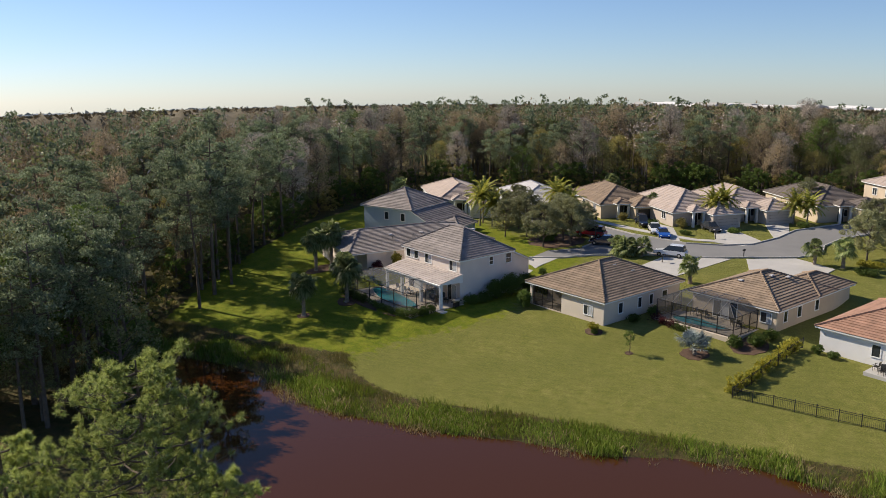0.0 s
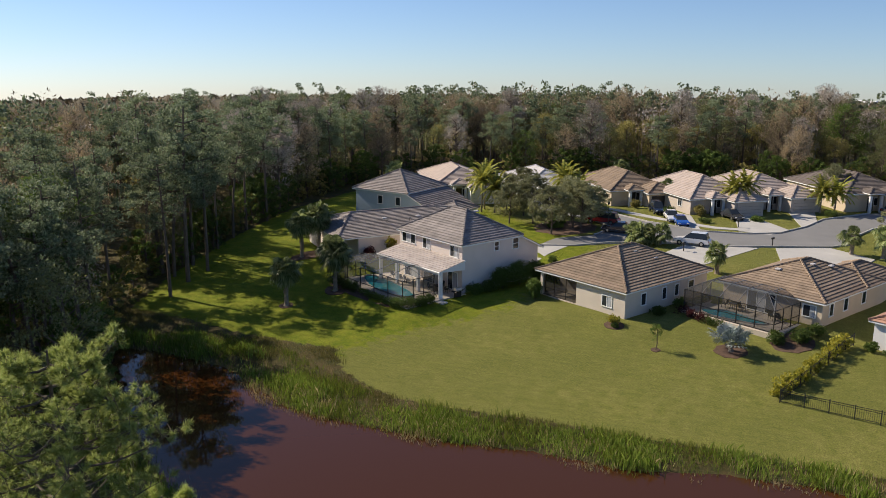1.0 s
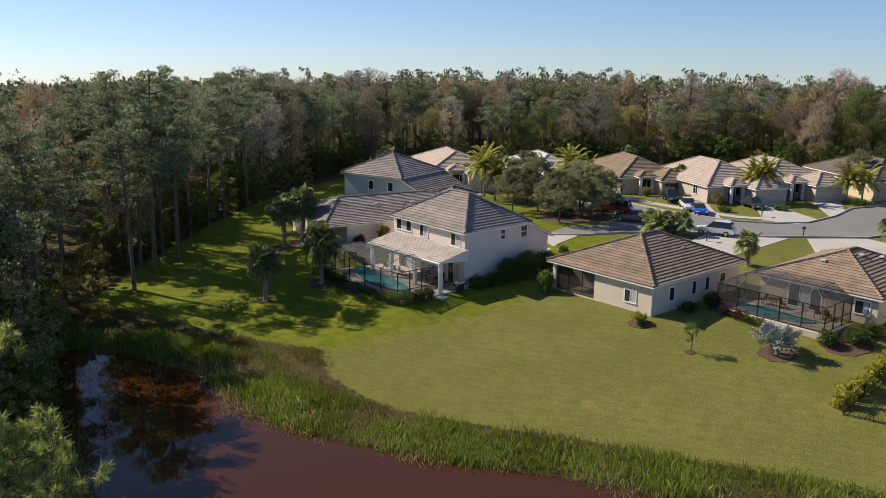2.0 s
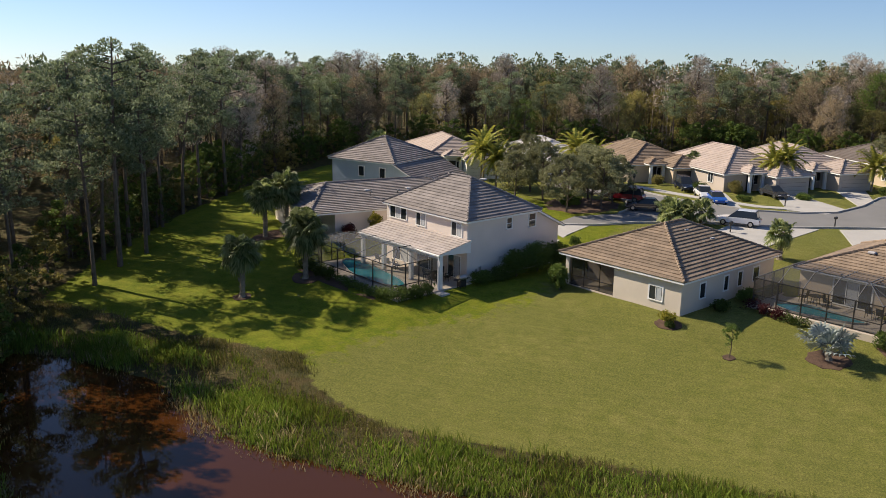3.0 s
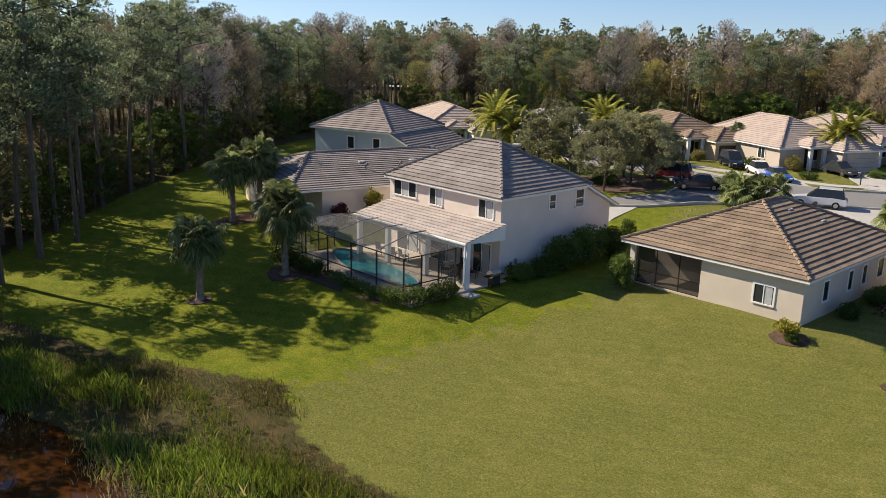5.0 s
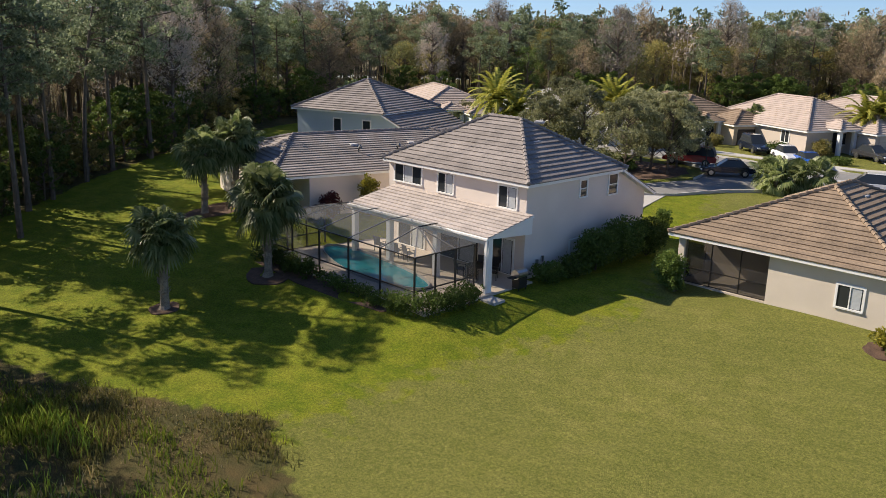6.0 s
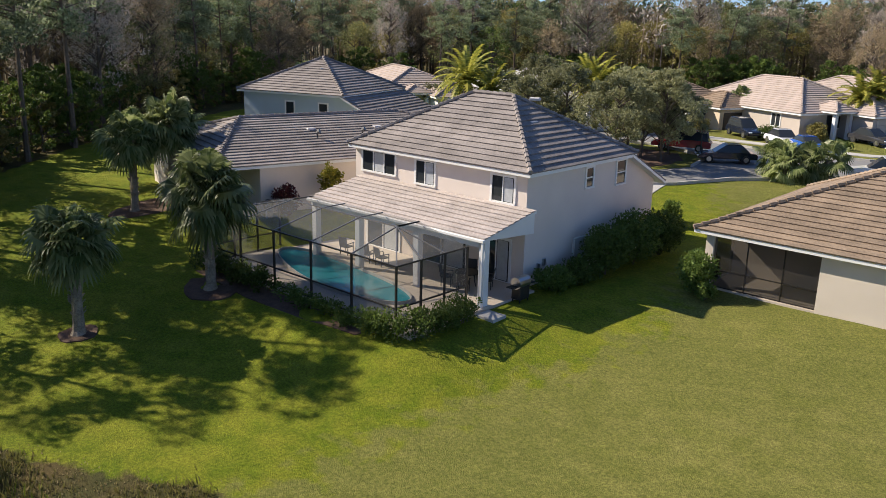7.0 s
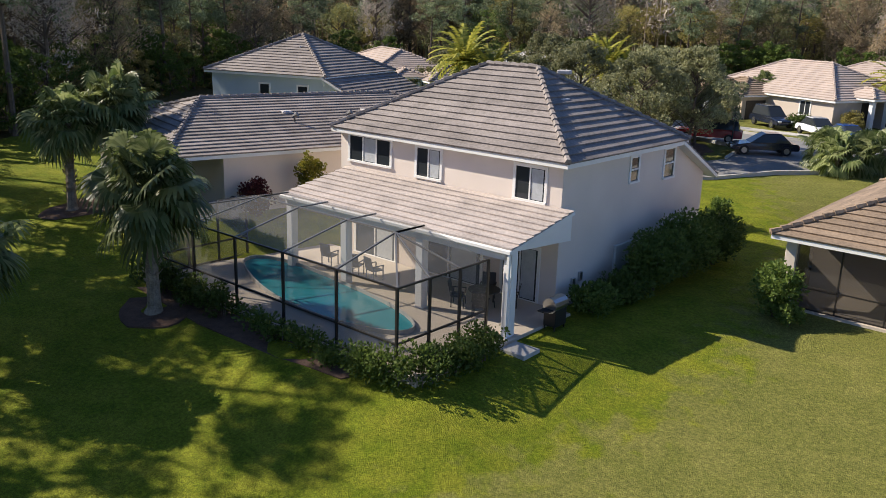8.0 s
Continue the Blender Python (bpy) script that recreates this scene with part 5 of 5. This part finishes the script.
# ---- the near pine over the pond ----
def near_pine(x, y, tall, seed, label, spread, n):
    """A pine seen close: trunk, forked limbs, and needle tufts like stars."""
    r = np.random.default_rng(seed)
    g = ground_at(x, y)
    p = thing("pine_tree", label, "pine tree", (x, y, g - 0.1), "pines beside the pond")
    bm = tube(bmesh.new(), [(0, 0, 0), (0.15, 0.1, tall * 0.35), (0.05, 0.25, tall * 0.7), (0.2, 0.2, tall * 0.97)], [0.30, 0.23, 0.15, 0.04], 9)
    tufts = []
    for i in range(n):
        k = 0.34 + 0.64 * (i + r.random()) / n
        reach = spread * (0.35 + 0.75 * math.sin(math.pi * min(1.0, 0.12 + 0.92 * (1 - (k - 0.34) / 0.64)) * 0.62)) * r.uniform(0.6, 1.05)
        a = i * 2.4 + r.uniform(-0.4, 0.4)
        base = np.array((0.1, 0.18, tall * k * 0.96))
        tip = base + (reach * math.cos(a), reach * math.sin(a), reach * r.uniform(0.05, 0.4))
        line = limb_points(base, tip, -0.12 * reach)
        tube(bm, line, [0.075, 0.06, 0.045, 0.03, 0.015], 5)
        for s in (0.4, 0.55, 0.68, 0.8, 0.9, 1.0):
            c = base + (tip - base) * s
            for j in range(5):
                d = unit(r.normal(size=3) + (0, 0, 0.5)) * reach * r.uniform(0.10, 0.26)
                tube(bm, [tuple(c), tuple(c + d)], [0.018, 0.008], 3)
                tufts.append((c + d, unit(d + (0, 0, 0.25))))
    part("trunk", bm, BARK, p)
    pos, ax = np.array([t[0] for t in tufts]), np.array([t[1] for t in tufts])
    m = 64
    c, ax = np.repeat(pos, m, 0), np.repeat(ax, m, 0)
    d = unit(ax * 0.75 + unit(r.normal(size=c.shape)))
    ln = r.uniform(0.26, 0.40, (len(c), 1))
    w = unit(np.cross(d, r.normal(size=c.shape))) * 0.018
    o = c - ax * r.uniform(0, 0.22, (len(c), 1))
    v = np.stack([o - w, o + w, o + d * ln], 1).reshape(-1, 3)
    # needles take the copy with sunlight painted into its colour
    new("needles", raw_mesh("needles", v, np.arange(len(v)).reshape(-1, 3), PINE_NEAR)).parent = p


near_pine(31.0, -47.4, 17.0, 1, "tall pine with broad open crown of needle tufts beside the pond", 5.4, 46)
near_pine(28.6, -54.2, 13.0, 2, "pine with open crown of needle tufts beside the pond", 4.2, 28)
near_pine(24.0, -57.5, 12.5, 4, "pine with open crown of needle tufts beside the pond", 3.4, 20)
near_pine(29.5, -42.6, 7.6, 3, "young pine at the edge of the pond", 2.6, 18)


# ---- fence, vehicles and small things ----
fence = thing("fence", "black metal picket fence round the back garden", "fence", (0, 0, 0))
bars = [(34.6, 21.5), (35.6, 6.6), (55.0, 13.0)]
picket = bmesh.new()
for (ax, ay), (bx, by) in zip(bars, bars[1:]):
    n = int(math.hypot(bx - ax, by - ay) / 1.8)
    for i in range(n):
        p, q = [(ax + (bx - ax) * k / n, ay + (by - ay) * k / n) for k in (i, i + 1)]
        gp, gq = ground_at(*p), ground_at(*q)
        part("post", boxed((p[0] - 0.035, p[1] - 0.035, gp - 0.1), (p[0] + 0.035, p[1] + 0.035, gp + 1.25)), BLACK, fence)
        for z in (0.15, 0.95, 1.12):
            part("rail", beamed((*p, gp + z), (*q, gq + z), 0.035), BLACK, fence)
        for k in range(1, 12):
            s = k / 12
            x, y, g = p[0] + (q[0] - p[0]) * s, p[1] + (q[1] - p[1]) * s, gp + (gq - gp) * s
            beam(picket, (x, y, g + 0.08), (x, y, g + 1.15), 0.018)
tagged(part("picket", picket, BLACK, fence), kind="stuff")


def car(x, y, turn, paint, label, tall=1.45, long=4.6, suv=False):
    """A parked car: shaped body, glass house, four wheels, lamps."""
    c = thing("car", label, "car", (x, y, ground_at(x, y) + 0.07), "parked cars", turn=turn)
    L, W = long / 2, 0.9
    hood = 0.92 if suv else 0.82
    body = [(-L, 0.35), (-L, hood - 0.12), (-L + 0.12, hood), (-L * 0.45, hood + 0.06), (L * 0.42, hood + 0.03), (L * 0.9, hood - 0.14), (L, hood - 0.3), (L, 0.35)]
    back = -L * 0.92 if suv else -L * 0.78
    glass = [(back, hood), (back + (0.25 if suv else 0.7), tall), (L * 0.05, tall), (L * 0.45, hood)]

    def loft(profile, w0, w1, zmid):
        bm = bmesh.new()
        rows = []
        for sgn in (-1, 1):
            rows.append([bm.verts.new((px, sgn * (w0 if pz < zmid else w1), pz)) for px, pz in profile])
        n = len(profile)
        bm.faces.new(rows[0]), bm.faces.new(rows[1][::-1])
        for i in range(n):
            bm.faces.new((rows[0][i], rows[0][(i + 1) % n], rows[1][(i + 1) % n], rows[1][i]))
        bmesh.ops.recalc_face_normals(bm, faces=bm.faces)
        bmesh.ops.bevel(bm, geom=bm.edges[:], offset=0.05, segments=2, affect="EDGES")
        return bm

    part("body", loft(body, W, W * 0.95, 0.7), paint, c)
    part("cabin_glass", loft(glass, W * 0.9, W * 0.72, tall - 0.1), GLASS, c)
    part("roof", boxed((back + (0.3 if suv else 0.75), -W * 0.7, tall - 0.03), (L * 0.03, W * 0.7, tall + 0.035), 0.03), paint, c)
    for wx in (-L * 0.62, L * 0.62):
        for sy in (-1, 1):
            bm = tube(bmesh.new(), [(wx, sy * (W - 0.18), 0.33), (wx, sy * (W + 0.02), 0.33)], [0.33, 0.33], 16)
            wheel = part("wheel", bm, RUBBER, c)
            part("rim", tube(bmesh.new(), [(wx, sy * (W - 0.02), 0.33), (wx, sy * (W + 0.035), 0.33)], [0.21, 0.19], 12), STEEL, wheel)
    for sy in (-1, 1):
        part("headlight", boxed((L - 0.12, sy * 0.62 - 0.16, hood - 0.32), (L + 0.01, sy * 0.62 + 0.16, hood - 0.2), 0.02), TRIM, c)
        part("tail_light", boxed((-L - 0.01, sy * 0.68 - 0.14, hood - 0.28), (-L + 0.06, sy * 0.68 + 0.14, hood - 0.12), 0.02), RED, c)
    return c


RED = simple("red paint", (0.30, 0.015, 0.02), 0.25, 0, 0, 0.6)
WHITE_CAR = simple("white car paint", (0.75, 0.75, 0.76), 0.2, 0, 0, 0.8)
BLUE_CAR = simple("blue car paint", (0.01, 0.09, 0.42), 0.2, 0.2, 0, 0.8)
DARK_CAR = simple("dark blue car paint", (0.015, 0.02, 0.035), 0.2, 0.2, 0, 0.8)
GREY_CAR = simple("dark grey car paint", (0.05, 0.05, 0.055), 0.25, 0.3, 0, 0.8)
car(4.6, 39.6, 200, WHITE_CAR, "white sport utility car parked at the kerb", 1.72, 4.7, True)
car(-6.6, 38.0, 215, DARK_CAR, "dark blue saloon car parked on the street")
car(-12.0, 41.2, 200, RED, "red pickup car parked on the street", 1.75, 5.0, True)
car(-7.0, 51.4, 315, WHITE_CAR, "white saloon car on a driveway")
car(-4.1, 49.6, 315, BLUE_CAR, "bright blue sports car on a driveway", 1.3)
car(-12.0, 54.6, 320, DARK_CAR, "black sport utility car on a driveway", 1.75, 4.8, True)
car(-1.6, 59.4, 330, GREY_CAR, "dark grey car on a driveway", 1.45)
car(12.6, 83.5, 60, GREY_CAR, "dark grey car parked before a house", 1.45)

for x, y in ((5.8, 36.0), (2.6, 54.2), (12.2, 46.6)):
    m = thing("mailbox", "black metal mailbox on a post beside the kerb", "mailbox", (x, y, ground_at(x, y) - 0.05), "mailboxes")
    part("post", boxed((-0.05, -0.05, 0), (0.05, 0.05, 1.05)), BLACK, m)
    part("box", boxed((-0.12, -0.27, 1.05), (0.12, 0.27, 1.32), 0.05), BLACK, m)
lamp = thing("street_lamp", "slim dark street lamp post near the kerb", "street lamp", (-9.2, 39.0, ground_at(-9.2, 39.0) - 0.05))
part("pole", tube(bmesh.new(), [(0, 0, 0), (0, 0, 3.6)], [0.06, 0.045], 8), BLACK, lamp)
part("lantern", tube(bmesh.new(), [(0, 0, 3.55), (0, 0, 3.65), (0, 0, 3.95), (0, 0, 4.1)], [0.06, 0.15, 0.18, 0.03], 8), BLACK, lamp)

grill = thing("barbecue_grill", "gas barbecue grill with dark hood against the porch", "grill", (-0.35, 2.6, -0.06), turn=90)
part("cabinet", boxed((-0.35, -0.25, 0.15), (0.35, 0.25, 0.8), 0.02), BLACK, grill)
part("hood", tube(bmesh.new(), [(-0.4, 0, 0.92), (0.4, 0, 0.92)], [0.28, 0.28], 12), STEEL, grill, "rounded steel hood")
for sx in (-1, 1):
    part("side_shelf", boxed((sx * 0.62 - 0.2, -0.2, 0.78), (sx * 0.62 + 0.2, 0.2, 0.82)), BLACK, grill)
    for sy in (-1, 1):
        part("leg", boxed((sx * 0.3 - 0.02, sy * 0.2 - 0.02, 0), (sx * 0.3 + 0.02, sy * 0.2 + 0.02, 0.2)), BLACK, grill)


def patio_chair(x, y, turn, z=0.06):
    c = thing("patio_chair", "dark metal patio chair with sling seat on the deck", "chair", (x, y, z), "patio chairs", turn=turn)
    part("seat", boxed((-0.26, -0.26, 0.40), (0.26, 0.26, 0.45), 0.015), BRONZE, c)
    part("backrest", flat([(-0.26, 0.24, 0.45), (0.26, 0.24, 0.45), (0.26, 0.36, 1.0), (-0.26, 0.36, 1.0)], 0.03), BRONZE, c)
    for sx in (-1, 1):
        part("armrest", boxed((sx * 0.28 - 0.025, -0.25, 0.62), (sx * 0.28 + 0.025, 0.28, 0.65)), BRONZE, c)
        for sy in (-1, 1):
            part("leg", boxed((sx * 0.25 - 0.018, sy * 0.23 - 0.018, 0), (sx * 0.25 + 0.018, sy * 0.23 + 0.018, 0.64)), BRONZE, c)


def patio_table(x, y, r, z=0.06):
    t = thing("patio_table", "round dark patio table on the deck", "table", (x, y, z), "patio tables")
    part("tabletop", tube(bmesh.new(), [(0, 0, 0.70), (0, 0, 0.735)], [r, r], 24), BRONZE, t)
    for k in range(4):
        a = math.pi / 4 + k * math.pi / 2
        part("leg", beamed((r * 0.5 * math.cos(a), r * 0.5 * math.sin(a), 0.70), (r * 0.7 * math.cos(a), r * 0.7 * math.sin(a), 0), 0.04), BRONZE, t)


patio_table(-3.2, 2.2, 0.6)
for a in (30, 120, 210, 300):
    patio_chair(-3.2 + 0.95 * math.sin(radians(a)), 2.2 - 0.95 * math.cos(radians(a)), a + 180)
for x, y, a in ((-9.4, 1.6, 200), (-8.4, 1.7, 170), (-11.2, 1.8, 190)):
    patio_chair(x, y, a)
patio_table(22.2, 21.2, 0.55, 0.36)
for x, y, a in ((21.2, 21.2, 270), (23.2, 21.2, 90), (26.6, 21.0, 180), (27.4, 21.0, 180)):
    patio_chair(x, y, a, 0.36)
tagged(part("patio", boxed((42, 19.2, -0.9), (46, 21.8, -0.1), 0.02), PAVING), "pale concrete patio slab behind a house", "patio", kind="structure")
patio_table(43.6, 20.4, 0.55, -0.1)
for x, y, a in ((42.7, 20.4, 270), (44.5, 20.4, 90), (43.6, 19.6, 0)):
    patio_chair(x, y, a, -0.1)
for x, y, z in ((-1.1, 5.2, 0.9), (-1.1, 5.7, 1.05)):
    part("meter_box", boxed((-1.36, y - 0.09, z - 0.25), (-1.24, y + 0.09, z + 0.1), 0.01), STEEL, h1, "grey utility box")

reel = thing("hose_reel", "black garden hose coiled on the wall", "hose reel", (-17.95, 1.75, 0.9), turn=75.7)
ringed = bmesh.new()
for q in range(3):
    tube(ringed, [(0.28 * math.cos(a) * (1 - 0.08 * q), -0.06 - 0.04 * q, 0.75 + 0.28 * math.sin(a) * (1 - 0.08 * q)) for a in [2 * math.pi * i / 20 for i in range(21)]], [0.025] * 21, 5)
part("hose", ringed, BLACK, reel)
part("bracket", boxed((-0.06, -0.2, 0.4), (0.06, 0.02, 1.05), 0.01), BLACK, reel)
part("foot", boxed((-0.2, -0.25, 0.0), (0.2, 0.02, 0.42), 0.02), PAVING, reel, "concrete block")
